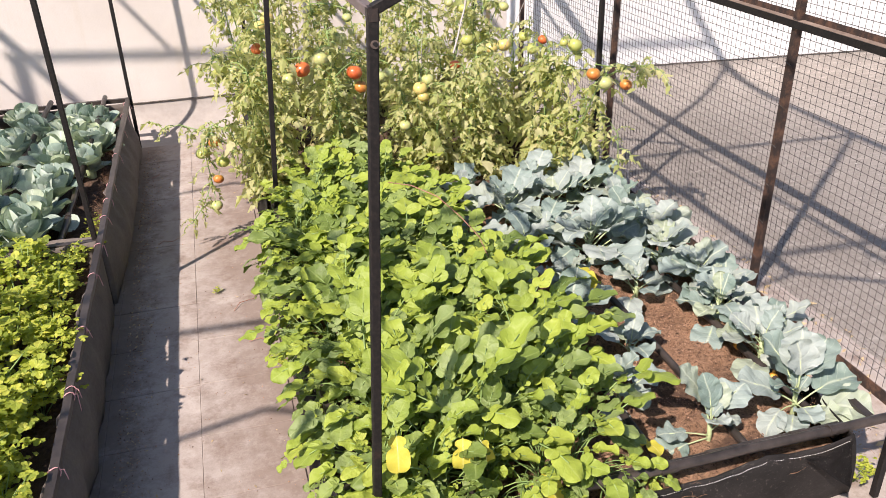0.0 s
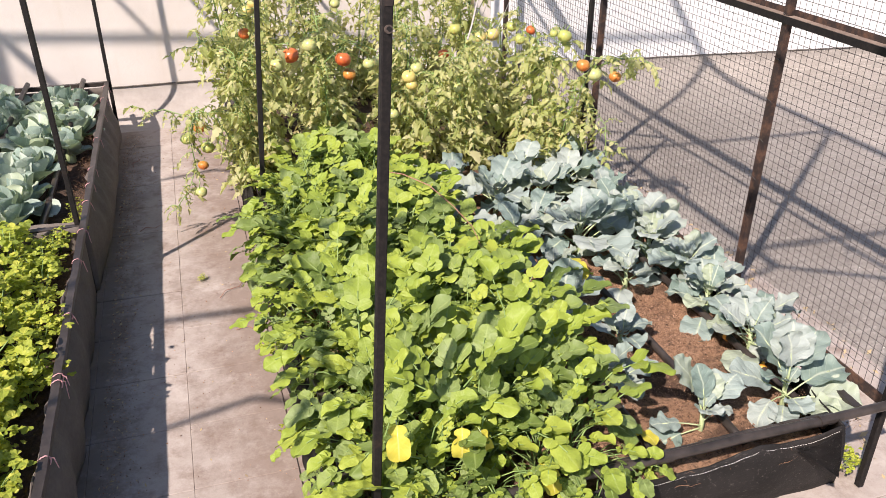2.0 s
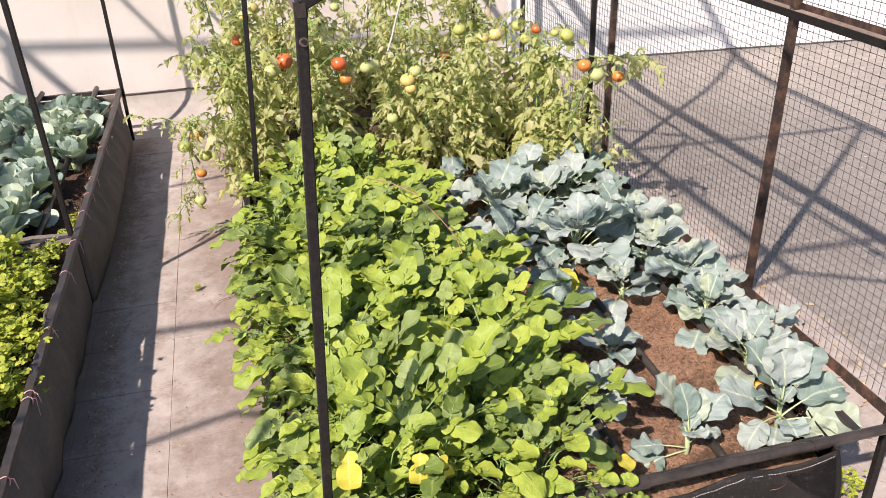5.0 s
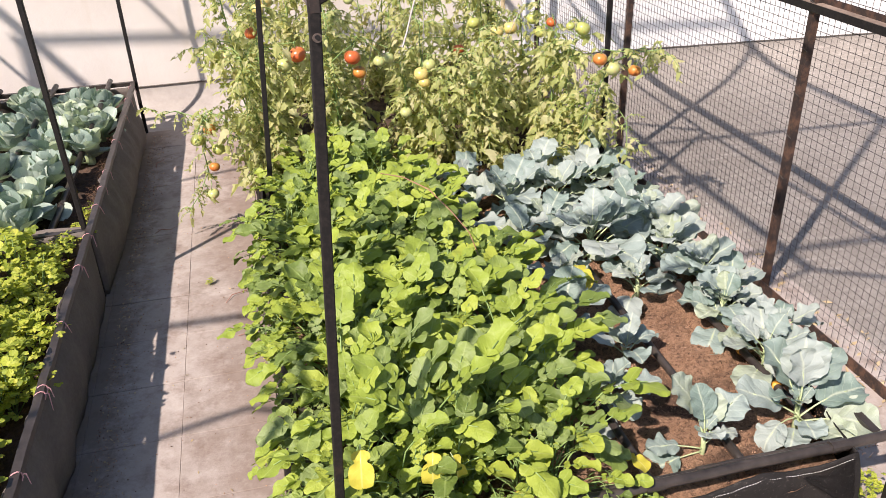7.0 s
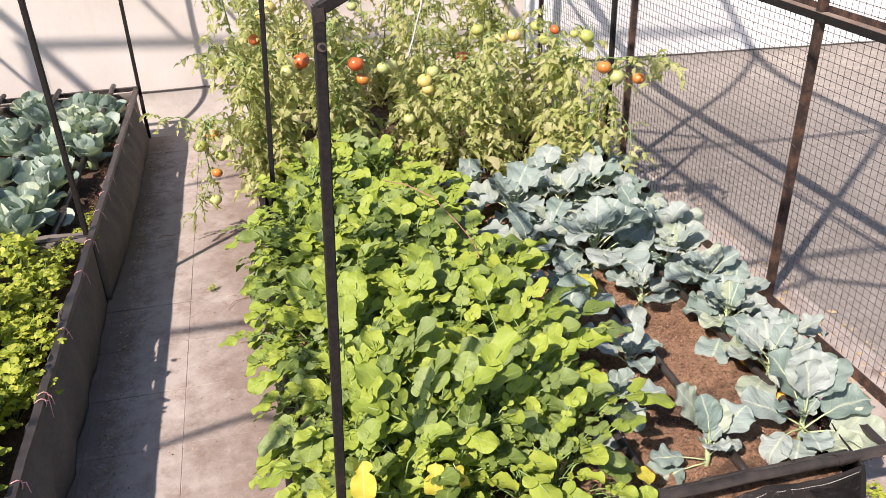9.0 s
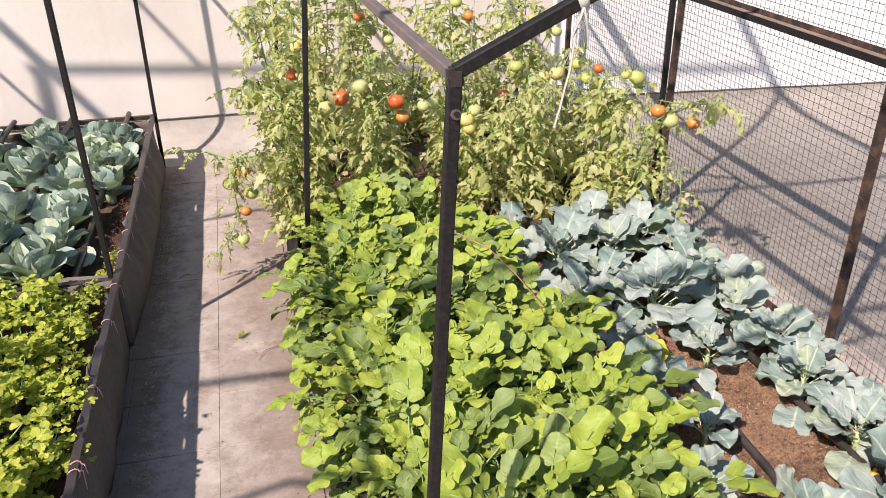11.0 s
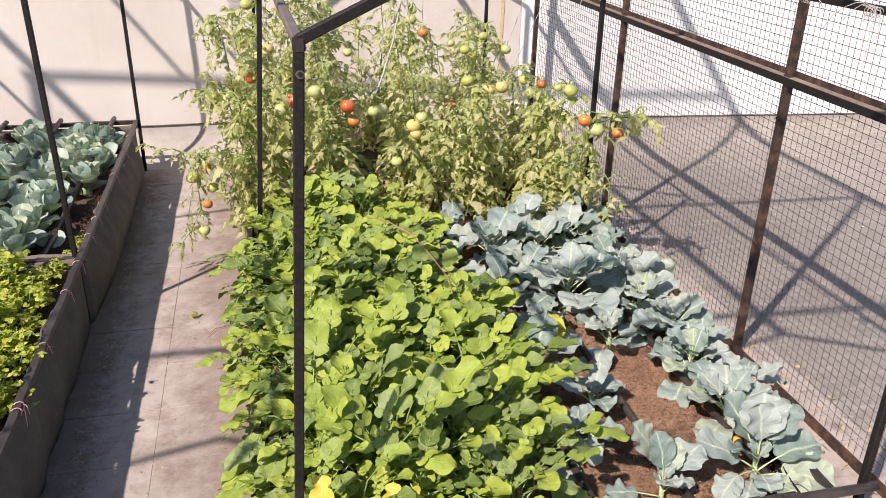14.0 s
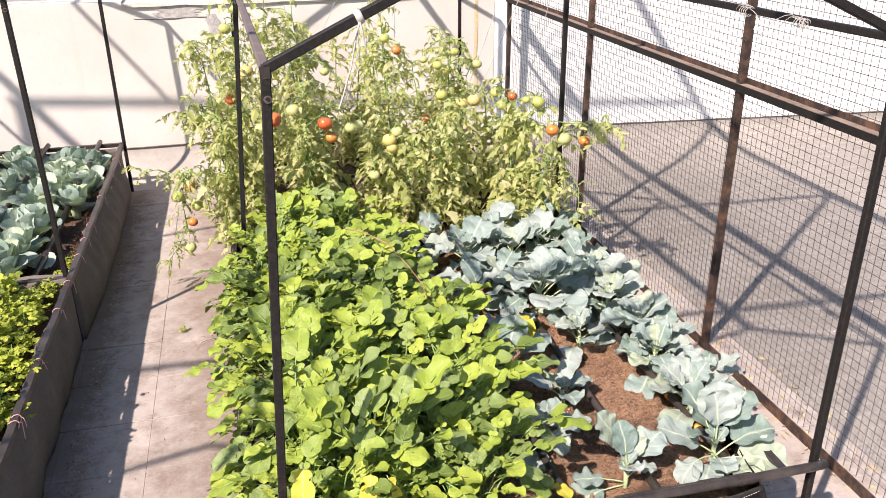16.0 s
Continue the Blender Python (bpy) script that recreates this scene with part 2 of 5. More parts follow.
M_STITCH = plain("white_thread", (0.55, 0.53, 0.5), (0.75, 0.73, 0.7), 0.8)
M_TIE = plain("pink_twine", (0.55, 0.26, 0.27), (0.75, 0.45, 0.45), 0.7)
M_TWINE = plain("white_twine", (0.30, 0.285, 0.265), (0.46, 0.44, 0.41), 0.8)
M_STALK = plain("pale_stalk", (0.34, 0.42, 0.20), (0.50, 0.58, 0.34), 0.5, 0, 40)
M_STALK_DARK = plain("green_stalk", (0.13, 0.22, 0.06), (0.26, 0.36, 0.12), 0.55, 0, 40)
M_TWIG = plain("reddish_twig", (0.22, 0.09, 0.06), (0.40, 0.20, 0.14), 0.7)
M_FIBRE = plain("coir_fibre", (0.12, 0.065, 0.035), (0.24, 0.14, 0.08), 0.9)
M_DRY = plain("dry_straw", (0.36, 0.26, 0.13), (0.58, 0.46, 0.27), 0.8)
M_BROCCOLI = leaf_material("broccoli_leaf", [(0.165, 0.235, 0.20), (0.245, 0.31, 0.285), (0.295, 0.355, 0.33), (0.345, 0.39, 0.365), (0.335, 0.395, 0.25)], (0.55, 0.60, 0.46), (0.34, 0.46, 0.22), 0.48, 5.0, 0.13, waxy=0.35, relief=0.35)
M_CABBAGE = leaf_material("cabbage_leaf", [(0.18, 0.26, 0.22), (0.31, 0.40, 0.345), (0.43, 0.505, 0.43), (0.48, 0.56, 0.36)], (0.68, 0.74, 0.60), (0.40, 0.54, 0.24), 0.48, 4.0, 0.2, waxy=0.35, relief=0.35)
M_RADISH = leaf_material("radish_leaf", [(0.075, 0.115, 0.03), (0.15, 0.21, 0.045), (0.21, 0.27, 0.10), (0.245, 0.32, 0.05), (0.27, 0.345, 0.05), (0.30, 0.37, 0.055), (0.35, 0.405, 0.06)], (0.42, 0.50, 0.19), (0.42, 0.60, 0.05), 0.45, 4.0, 0.16, vein_share=0.3, relief=0.6, puff=0.1)
M_YELLOW = leaf_material("yellowed_leaf", [(0.50, 0.46, 0.05), (0.66, 0.58, 0.08)], (0.7, 0.66, 0.25), (0.8, 0.65, 0.05), 0.55, 6.0, 0.3, puff=0.1, relief=0.25)
M_CELERY = leaf_material("celery_leaf", [(0.14, 0.20, 0.035), (0.31, 0.38, 0.055), (0.47, 0.52, 0.075), (0.62, 0.61, 0.11)], (0.5, 0.55, 0.14), (0.62, 0.68, 0.06), 0.5, 3.0, 0.38, island=True, puff=0.1, vein_share=0.3, relief=0.4)
M_TOMATO_LEAF = leaf_material("tomato_leaf", [(0.24, 0.30, 0.10), (0.43, 0.475, 0.18), (0.56, 0.575, 0.255), (0.64, 0.625, 0.33), (0.70, 0.67, 0.40)], (0.6, 0.63, 0.3), (0.64, 0.65, 0.18), 0.55, 3.0, 0.55, island=True, puff=0.05, vein_share=0.15, relief=0.3)
M_TOMATO_DRY = leaf_material("wilted_leaf", [(0.38, 0.39, 0.15), (0.55, 0.53, 0.23), (0.48, 0.41, 0.22)], (0.45, 0.40, 0.22), (0.50, 0.48, 0.18), 0.75, 3.0, 0.42, island=True, puff=0.05, vein_share=0.15, relief=0.3)
M_RED = fruit_material("red_tomato", (0.46, 0.075, 0.026), (0.52, 0.16, 0.045))
M_ORANGE = fruit_material("orange_tomato", (0.48, 0.13, 0.03), (0.50, 0.26, 0.06))
M_PALE = fruit_material("pale_tomato", (0.44, 0.44, 0.19), (0.38, 0.43, 0.16))
M_GREEN = fruit_material("green_tomato", (0.42, 0.44, 0.12), (0.34, 0.38, 0.11))
M_YELLOWFRUIT = fruit_material("yellow_tomato", (0.55, 0.42, 0.13), (0.52, 0.45, 0.16))


# ---- mesh helpers ----
def thing(name, at, label, category, group="", turn=0.0):
    ob = new(name)
    ob.matrix_basis = pose(*at, 0, 0, turn)
    return tagged(ob, label, category, group)


def mesh_of(name, bm, mats, smooth=True):
    me = bpy.data.meshes.new(name)
    bm.normal_update()
    bm.to_mesh(me)
    bm.free()
    for m in (mats if isinstance(mats, (list, tuple)) else [mats]):
        me.materials.append(m)
    if smooth:
        for f in me.polygons:
            f.use_smooth = True
    return me


def part(name, bm, material, parent, label="", smooth=False):
    ob = new(name, mesh_of(name, bm, material, smooth))
    ob.parent = parent
    return tagged(ob, label)


def piece(name, me, parent, m, label=""):
    ob = new(name, me)
    ob.parent = parent
    ob.matrix_basis = m
    return tagged(ob, label)


def structure(name, bm, material, label, category, smooth=False):
    return tagged(new(name, mesh_of(name, bm, material, smooth)), label, category, kind="structure")


def tube(bm, pts, radii, n=8, square=False, caps=True):
    """A tube along points, round or square, its radius given at each point or once."""
    pts = [Vector(p) for p in pts]
    if isinstance(radii, (int, float)):
        radii = [radii] * len(pts)
    n = 4 if square else n
    rings = []
    side = None
    for i, p in enumerate(pts):
        d = (pts[min(i + 1, len(pts) - 1)] - pts[max(i - 1, 0)]).normalized()
        if side is None:
            ref = Vector((1, 0, 0)) if abs(d.x) < 0.7 else Vector((0, 1, 0))
            side = (ref - d * ref.dot(d)).normalized()
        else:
            side = (side - d * side.dot(d)).normalized()
        up = d.cross(side)
        k = math.sqrt(2) if square else 1.0
        a0 = math.pi / 4 if square else 0.0
        rings.append([bm.verts.new(p + radii[i] * k * (math.cos(a0 + 2 * math.pi * j / n) * side + math.sin(a0 + 2 * math.pi * j / n) * up)) for j in range(n)])
    for a, b in zip(rings, rings[1:]):
        for j in range(n):
            bm.faces.new((a[j], a[(j + 1) % n], b[(j + 1) % n], b[j]))
    if caps:
        bm.faces.new(rings[0][::-1])
        bm.faces.new(rings[-1])
    return bm


def one_tube(pts, radii, n=8, square=False):
    bm = tube(bmesh.new(), pts, radii, n, square)
    if square:
        bmesh.ops.recalc_face_normals(bm, faces=bm.faces)
        bmesh.ops.bevel(bm, geom=[e for e in bm.edges], offset=0.0022, segments=1, affect="EDGES")
    return bm


def box(bm, lo, hi, bevel=0.0):
    made = bmesh.ops.create_cube(bm, size=1.0)["verts"]
    for v in made:
        v.co = Vector([lo[i] + (v.co[i] + 0.5) * (hi[i] - lo[i]) for i in range(3)])
    if bevel:
        es = {e for v in made for e in v.link_edges}
        bmesh.ops.bevel(bm, geom=list(es), offset=bevel, segments=2, affect="EDGES")
    return bm


def sheet(bm, nx, ny, place, mat=0):
    """A grid of quads; place(i / nx, j / ny) gives each corner."""
    vs = [[bm.verts.new(place(i / nx, j / ny)) for i in range(nx + 1)] for j in range(ny + 1)]
    for j in range(ny):
        for i in range(nx):
            f = bm.faces.new((vs[j][i], vs[j][i + 1], vs[j + 1][i + 1], vs[j + 1][i]))
            f.material_index = mat
    return vs


def rough_at(x, y, z, size, seed=0.0):
    return noise.noise(Vector((x * size + seed, y * size - seed, z * size + 2 * seed)))


def ground_z(x, y=0.0):
    return -0.021 * max(0.0, x)


# ---- leaves ----
def leaf_mesh(name, mats, profile, stalk=0.3, bend=0.6, cup=0.25, ruffle=0.03, waves=5.0, rib=0.012, seed=0, nu=6, nv=13, twist=0.0):
    """A leaf of length 1 along +y, face up: stalk, then a blade whose half width is profile(0..1), bent down, cupped and ruffled at the edge."""
    rnd = random.Random(seed)
    ph, ph2 = rnd.uniform(0, 6.28), rnd.uniform(0, 6.28)
    spine, steps = [Vector((0, 0, 0))], 24
    lean = rnd.uniform(-0.25, 0.25)
    for k in range(steps):
        s = (k + 0.5) / steps
        a = -bend * (s ** 1.4) * 1.9 + bend * 0.35
        spine.append(spine[-1] + Vector((lean * s * 0.35, math.cos(a), math.sin(a))) / steps)

    def on(s):
        k = min(int(s * steps), steps - 1)
        return spine[k].lerp(spine[k + 1], s * steps - k)
    bm = bmesh.new()
    uvl = bm.loops.layers.uv.new("UVMap")
    rows, uvs = [], {}
    for j in range(nv + 1):
        b = 0.5 - 0.5 * math.cos(math.pi * (0.04 + 0.96 * j / nv))
        s = stalk + (1 - stalk) * b
        c = on(s)
        d = (on(min(1, s + 0.02)) - on(max(0, s - 0.02))).normalized()
        nrm = Vector((1, 0, 0)).cross(d).normalized()
        row = []
        for i in range(nu + 1):
            u = -1 + 2 * i / nu
            w = profile(b, 1 if u >= 0 else -1) * u
            lift = cup * abs(w) * abs(u) + ruffle * (u * u) * math.sin(waves * 6.28 * b + ph + (1.3 if u > 0 else 0)) * min(1, 4 * b)
            lift += 0.012 * math.sin(11 * b + ph2 + 3 * u) + twist * u * b * 0.2
            v = bm.verts.new(c + Vector((w, 0, 0)) + nrm * lift + d * (0.03 * abs(u) * math.sin(waves * 3 * b + ph2)))
            uvs[v] = (0.5 + 0.5 * u, b)
            row.append(v)
        rows.append(row)
    for j in range(nv):
        for i in range(nu):
            bm.faces.new((rows[j][i], rows[j][i + 1], rows[j + 1][i + 1], rows[j + 1][i]))
    for f in bm.faces:
        for lp in f.loops:
            lp[uvl].uv = uvs[lp.vert]
    if rib:
        old = set(bm.faces)
        ss = [0.0, 0.1, stalk * 0.6, stalk, stalk + 0.25 * (1 - stalk), stalk + 0.6 * (1 - stalk)]
        ss = sorted(set(ss))
        tube(bm, [on(s) - Vector((0, 0, rib * 0.5)) for s in ss], [rib * (1.15 - 0.95 * s) for s in ss], 5)
        for f in bm.faces:
            if f not in old:
                f.material_index = 1
                for lp in f.loops:
                    lp[uvl].uv = (0.5, 0.1)
    return mesh_of(name, bm, mats)


def broccoli_profile(seed):
    r = random.Random(seed)
    ph, wide, lob = (r.uniform(0, 6.28), r.uniform(0, 6.28)), r.uniform(0.245, 0.315), r.choice((0.04, 0.09, 0.16))
    skew = r.uniform(0.75, 1.05)

    def f(b, side):
        k = 2 * b ** skew - 1
        body = max(0.0, 1 - abs(k) ** 2.3) ** 0.55
        notch = 1 + lob * (1.3 - b) * math.sin(15 * b + ph[0 if side > 0 else 1]) + 0.035 * math.sin(39 * b + ph[1])
        return 0.012 + wide * body * notch * (0.72 + 0.28 * min(1, b * 2.2))
    return f


def lobe_patch(bm, uvl, at, along, face, length, half, r, nu, nv, cup, ruffle, droop, scallop=0.0):
    """One rounded lobe of a leaf: a small curved sheet with a wavy, scalloped rim."""
    side = along.cross(face).normalized()
    ph, ph2, skew, beat = r.uniform(0, 6.28), r.uniform(0, 6.28), r.uniform(0.72, 0.95), r.uniform(13, 18)
    rows = []
    for j in range(nv + 1):
        b = 0.5 - 0.5 * math.cos(math.pi * (0.05 + 0.95 * j / nv))
        body = max(0.0, 1 - abs(2 * b ** skew - 1) ** 2.5) ** 0.5
        row = []
        for i in range(nu + 1):
            u = -1 + 2 * i / nu
            rim = 1 - scallop * (1 - abs(math.sin(beat * b + (ph if u > 0 else ph2)))) ** 2
            w = (0.06 + body * rim) * half * u
            lift = cup * abs(w) * abs(u) + ruffle * length * u * u * math.sin(9 * b + ph + (1.7 if u > 0 else 0)) - droop * length * b * b + 0.02 * length * math.sin(7 * b + ph2 + 2 * u)
            row.append((bm.verts.new(at + along * length * b + side * w + face * lift), (0.5 + 0.5 * u, b)))
        rows.append(row)
    for a, c in zip(rows, rows[1:]):
        for i in range(nu):
            quad = (a[i], a[i + 1], c[i + 1], c[i])
            f = bm.faces.new([q[0] for q in quad])
            for lp, q in zip(f.loops, quad):
                lp[uvl].uv = q[1]


def radish_leaf_mesh(seed, mats):
    """A radish leaf of length 1 along +y: a long arching stalk, pairs of small round side lobes, and one broad end lobe."""
    r = random.Random(seed)
    bend, lean, steps = r.uniform(0.55, 1.05), r.uniform(-0.2, 0.2), 20
    spine = [Vector((0, 0, 0))]
    for k in range(steps):
        q = (k + 0.5) / steps
        a = bend * 0.35 - 1.8 * bend * q ** 1.4
        spine.append(spine[-1] + Vector((lean * q * 0.5, math.cos(a), math.sin(a))) / steps)

    def on(q):
        k = min(int(q * steps), steps - 1)
        return spine[k].lerp(spine[k + 1], q * steps - k)

    def frame_at(q):
        d = (on(min(1, q + 0.03)) - on(max(0, q - 0.03))).normalized()
        return d, Vector((1, 0, 0)).cross(d).normalized()
    bm = bmesh.new()
    uvl = bm.loops.layers.uv.new("UVMap")
    big = r.uniform(0.16, 0.265)
    d, n = frame_at(0.5 * (2 - big))
    lobe_patch(bm, uvl, on(1 - big), (on(1.0) - on(1 - big)).normalized(), n, big, big * r.uniform(0.29, 0.44), r, 6, 12, r.choice((0.3, 0.1, 0.55, -0.2)), r.uniform(0.04, 0.11), r.uniform(-0.05, 0.22), r.uniform(0.08, 0.2))
    q, size = 1 - big - 0.005, big * r.uniform(0.42, 0.6)
    for pair in range(r.choice((2, 2, 3, 3))):
        for sgn in (-1, 1):
            if r.random() < 0.12:
                continue
            d, n = frame_at(q)
            out = (Vector((sgn, 0, 0)) + d * r.uniform(0.25, 0.75) + n * r.uniform(0.05, 0.4)).normalized()
            face = (n - out * n.dot(out)).normalized()
            lobe_patch(bm, uvl, on(q + r.uniform(-0.012, 0.012)), out, face, size * r.uniform(0.8, 1.2), size * r.uniform(0.34, 0.46), r, 4, 6, 0.15, 0.05, r.uniform(0.0, 0.3))
        q -= size * r.uniform(0.75, 1.0)
        size *= r.uniform(0.55, 0.75)
    old = len(bm.faces)
    ss = (0.0, 0.15, 0.35, 0.55, 1 - big, 1 - big * 0.55)
    tube(bm, [on(q) - Vector((0, 0, 0.003)) for q in ss], [0.0105, 0.009, 0.0075, 0.006, 0.005, 0.0028], 5)
    bm.faces.ensure_lookup_table()
    for k in range(old, len(bm.faces)):
        bm.faces[k].material_index = 1
        for lp in bm.faces[k].loops:
            lp[uvl].uv = (0.5, 0.1)
    return mesh_of("radish_leaf", bm, mats)


def pinnate_profile():
    """A long leaf cut into many lobes to its tip."""
    def f(b, side):
        k = b * 7.0 + (0.2 if side > 0 else 0.0)
        lobe = 0.35 + 0.65 * abs(math.sin(math.pi * k)) ** 0.7
        return 0.014 + 0.125 * lobe * (0.45 + 0.75 * b) * max(0.0, 1 - b ** 6) ** 0.5
    return f


def cabbage_profile(seed):
    r = random.Random(seed)
    wide, ph = r.uniform(0.24, 0.31), r.uniform(0, 6.28)

    def f(b, side):
        k = 2 * b ** 1.25 - 1
        body = max(0.0, 1 - abs(k) ** 2.8) ** 0.5
        return 0.05 + wide * body * (1 + 0.02 * math.sin(19 * b + ph + side))
    return f


def sunward(az, most):
    """Leaves rise more on the side away from the sun, so that their faces meet it."""
    return most * math.cos(math.radians(az + 49.6))


def leaf_pose(az, elev, size, roll=0.0, base=(0, 0, 0)):
    """Degrees: az round the plant (0 is +y, turning left), elev above level."""
    return pose(*base, 0, 0, az) @ pose(0, 0, 0, elev, 0, 0) @ pose(0, 0, 0, 0, roll, 0) @ Matrix.Diagonal((size, size, size, 1))


BROCCOLI_LEAVES = [leaf_mesh("broccoli_leaf", [M_BROCCOLI, M_STALK], broccoli_profile(s), stalk=0.33 + 0.05 * (s % 3), bend=(0.25, 0.5, 0.8, 0.4)[s % 4],
                             cup=(0.16, 0.3, 0.05)[s % 3], ruffle=(0.035, 0.055, 0.045)[s % 3], waves=2.0 + 0.3 * (s % 4), rib=0.014, seed=s, nu=8, nv=20) for s in range(14)]
RADISH_LEAVES = [radish_leaf_mesh(k + 40, [M_RADISH, M_STALK_DARK]) for k in range(24)]
PINNATE_LEAVES = [leaf_mesh("pinnate_leaf", [M_RADISH, M_STALK_DARK], pinnate_profile(), stalk=0.16, bend=0.45, cup=0.2, ruffle=0.02, waves=5, rib=0.011, seed=s + 77, nu=6, nv=44) for s in range(2)]
YELLOW_LEAVES = [leaf_mesh("yellow_leaf", [M_YELLOW, M_STALK], lambda b, side: 0.02 + (0.27 if b > 0.3 else 0.2) * max(0.0, 1 - abs(2 * ((b - 0.3) / 0.7 if b > 0.3 else b / 0.3) - 1) ** 2.4) ** 0.5, stalk=0.12, bend=0.5 + 0.2 * k, cup=0.12, ruffle=0.035, waves=2.5, rib=0.014, seed=k + 90, nu=6, nv=22) for k in range(3)]
CABBAGE_LEAVES = [leaf_mesh("cabbage_leaf", [M_CABBAGE, M_STALK], cabbage_profile(s), stalk=0.14, bend=(-0.3, -0.05, 0.3, 0.5)[s % 4],
                            cup=(0.75, 0.6, 0.4, 0.3)[s % 4], ruffle=0.02, waves=1.7, rib=0.02, seed=s + 70, nu=8, nv=12) for s in range(8)]

# ---- the roof terrace ----
def build_ground():
    bm = bmesh.new()
    xs = [-40, -12, -4, -2, -1, 0, 1, 2, 3, 4, 5, 6, 8, 12, 20, 40]
    ys = [-40, -12, -4, -1, 0, 1, 2, 3, 4, 4.6, 5.3, 8, 40]
    vs = [[bm.verts.new((x, y, ground_z(min(x, 12)) - 0.004)) for x in xs] for y in ys]
    for a, b in zip(vs, vs[1:]):
        for i in range(len(xs) - 1):
            bm.faces.new((a[i], a[i + 1], b[i + 1], b[i]))
    return structure("ground", bm, M_CONCRETE, "grey rough cement screed of a sunlit roof terrace", "ground")


ground = build_ground()
WALL_Y, EAST = 5.25, 1.987


def wall_foot_z(x):
    return 0.185 - 0.028 * max(0.0, x)


def build_wall():
    bm = bmesh.new()
    box(bm, (1.93, WALL_Y, -0.6), (14, WALL_Y + 0.2, 1.068), 0.006)
    structure("wall_north_2", bm, M_WHITE, "freshly whitewashed stretch of parapet wall", "wall")
    bm = bmesh.new()
    box(bm, (-9, WALL_Y, -0.6), (-0.42, WALL_Y + 0.2, 1.09))
    box(bm, (-0.42, WALL_Y, -0.6), (1.928, WALL_Y + 0.2, 1.07))
    ob = structure("wall_north_1", bm, M_WALL, "cream limewashed parapet wall with stains and drips", "wall")
    bm = bmesh.new()
    vs = sheet(bm, 120, 1, lambda u, v: (-0.42 + 14.42 * u, WALL_Y - 0.012 + 0.22 * v, 1.078 + 0.006 * rough_at(u * 90, v, 0, 1.0)))
    low = [bm.verts.new((v.co.x, v.co.y - 0.004, 1.058 + 0.012 * rough_at(v.co.x, 0, 3, 6.0))) for v in vs[0]]
    for i in range(len(low) - 1):
        bm.faces.new((low[i], low[i + 1], vs[0][i + 1], vs[0][i]))
    part("coping", bm, M_COPING, ob, "weathered grey cement coping with a ragged lower edge")
    # a worn vertical patch of bare plaster and a rust streak
    for name, mat, cx, w, z0, z1, seed, lab in (("bare_patch", M_BARE, 0.10, 0.05, 0.62, 1.0, 3.0, "grey bare patch of worn plaster"), ("bare_patch", M_BARE, -0.1, 0.16, 0.985, 1.06, 9.0, "grey worn plaster below the coping"),
                                                ("rust_streak", M_RUSTY, 1.80, 0.016, 0.45, 1.06, 5.0, "ochre rust streak")):
        bm = bmesh.new()
        sheet(bm, 8, 60, lambda u, v: (cx + (u - 0.5) * 2 * w * max(0.08, 0.62 + 0.6 * rough_at(2.0 if u > 0.5 else 7.0, v * 3, seed, 1.7) + 0.22 * rough_at(2.0 if u > 0.5 else 7.0, v * 14, seed, 1.3)), WALL_Y - 0.004, z0 + (z1 - z0) * v))
        part(name, bm, mat, ob, lab)
    bm = bmesh.new()
    pts = [(-9 + 0.08 * i, WALL_Y - 0.002, 0.985 - 0.006 * max(0, -9 + 0.08 * i) + 0.022 * rough_at(i * 0.08, 0, 7, 3.0) + 0.01 * rough_at(i * 0.08, 5, 7, 11.0)) for i in range(108, 115)]
    tube(bm, pts, [max(0.0004, 0.002 + 0.0022 * rough_at(k * 0.08, 2, 5, 6.0)) for k in range(len(pts))], 4)
    part("crack", bm, M_GAP, ob, "dark wandering crack in the plaster")
    return ob


def build_fillet(name, x0, x1, mat, label):
    """The cement fillet that sweeps from the floor up to the wall."""
    bm = bmesh.new()

    def place(u, v):
        x = x0 + (x1 - x0) * u
        top = wall_foot_z(x)
        run = 0.36 + 0.16 * max(0.0, min(1.0, (x - 1.6) / 1.0))
        a = v * math.pi / 2
        y = WALL_Y - run + run * math.sin(a) * 0.985
        z = ground_z(x) + (top - ground_z(x)) * (1 - math.cos(a)) + 0.004 * rough_at(x, v, 2, 5.0)
        return (x, y, z - 0.0045 * (1 - v))
    sheet(bm, 160, 10, place)
    ob = structure(name, bm, mat, label, "trim", True)
    bm = bmesh.new()
    n = int((x1 - x0) / 0.07)
    xs = [x0 + (x1 - x0) * i / n for i in range(n + 1)]
    tube(bm, [(x, WALL_Y - 0.012, wall_foot_z(x) + 0.004 + 0.005 * rough_at(x, 1, 1, 9.0)) for x in xs], [0.004 + 0.003 * abs(rough_at(x, 3, 3, 9.0)) for x in xs], 4)
    part("joint", bm, M_GAP, ob, "dark open joint along the fillet's top")
    return ob


M_WHITE = plain("whitewash", (0.72, 0.72, 0.71), (0.82, 0.82, 0.81), 0.85, 0, 20, 0.4, 0.005)
M_COPING = plain("weathered_coping", (0.42, 0.38, 0.33), (0.66, 0.60, 0.53), 0.9, 0, 22, 0.5, 0.01, (4, 4, 1))
M_BARE = plain("bare_plaster", (0.24, 0.225, 0.22), (0.55, 0.52, 0.49), 0.9, 0, 40, 0.6, 0.01)
M_RUSTY = plain("rust_stain", (0.52, 0.38, 0.17), (0.62, 0.53, 0.36), 0.9, 0, 30)
M_GAP = plain("dark_joint", (0.05, 0.045, 0.04), (0.16, 0.14, 0.12), 0.95)
M_FILLET = plain("cement_fillet", (0.29, 0.26, 0.235), (0.42, 0.385, 0.35), 0.85, 0, 14, 0.4, 0.004)
build_wall()
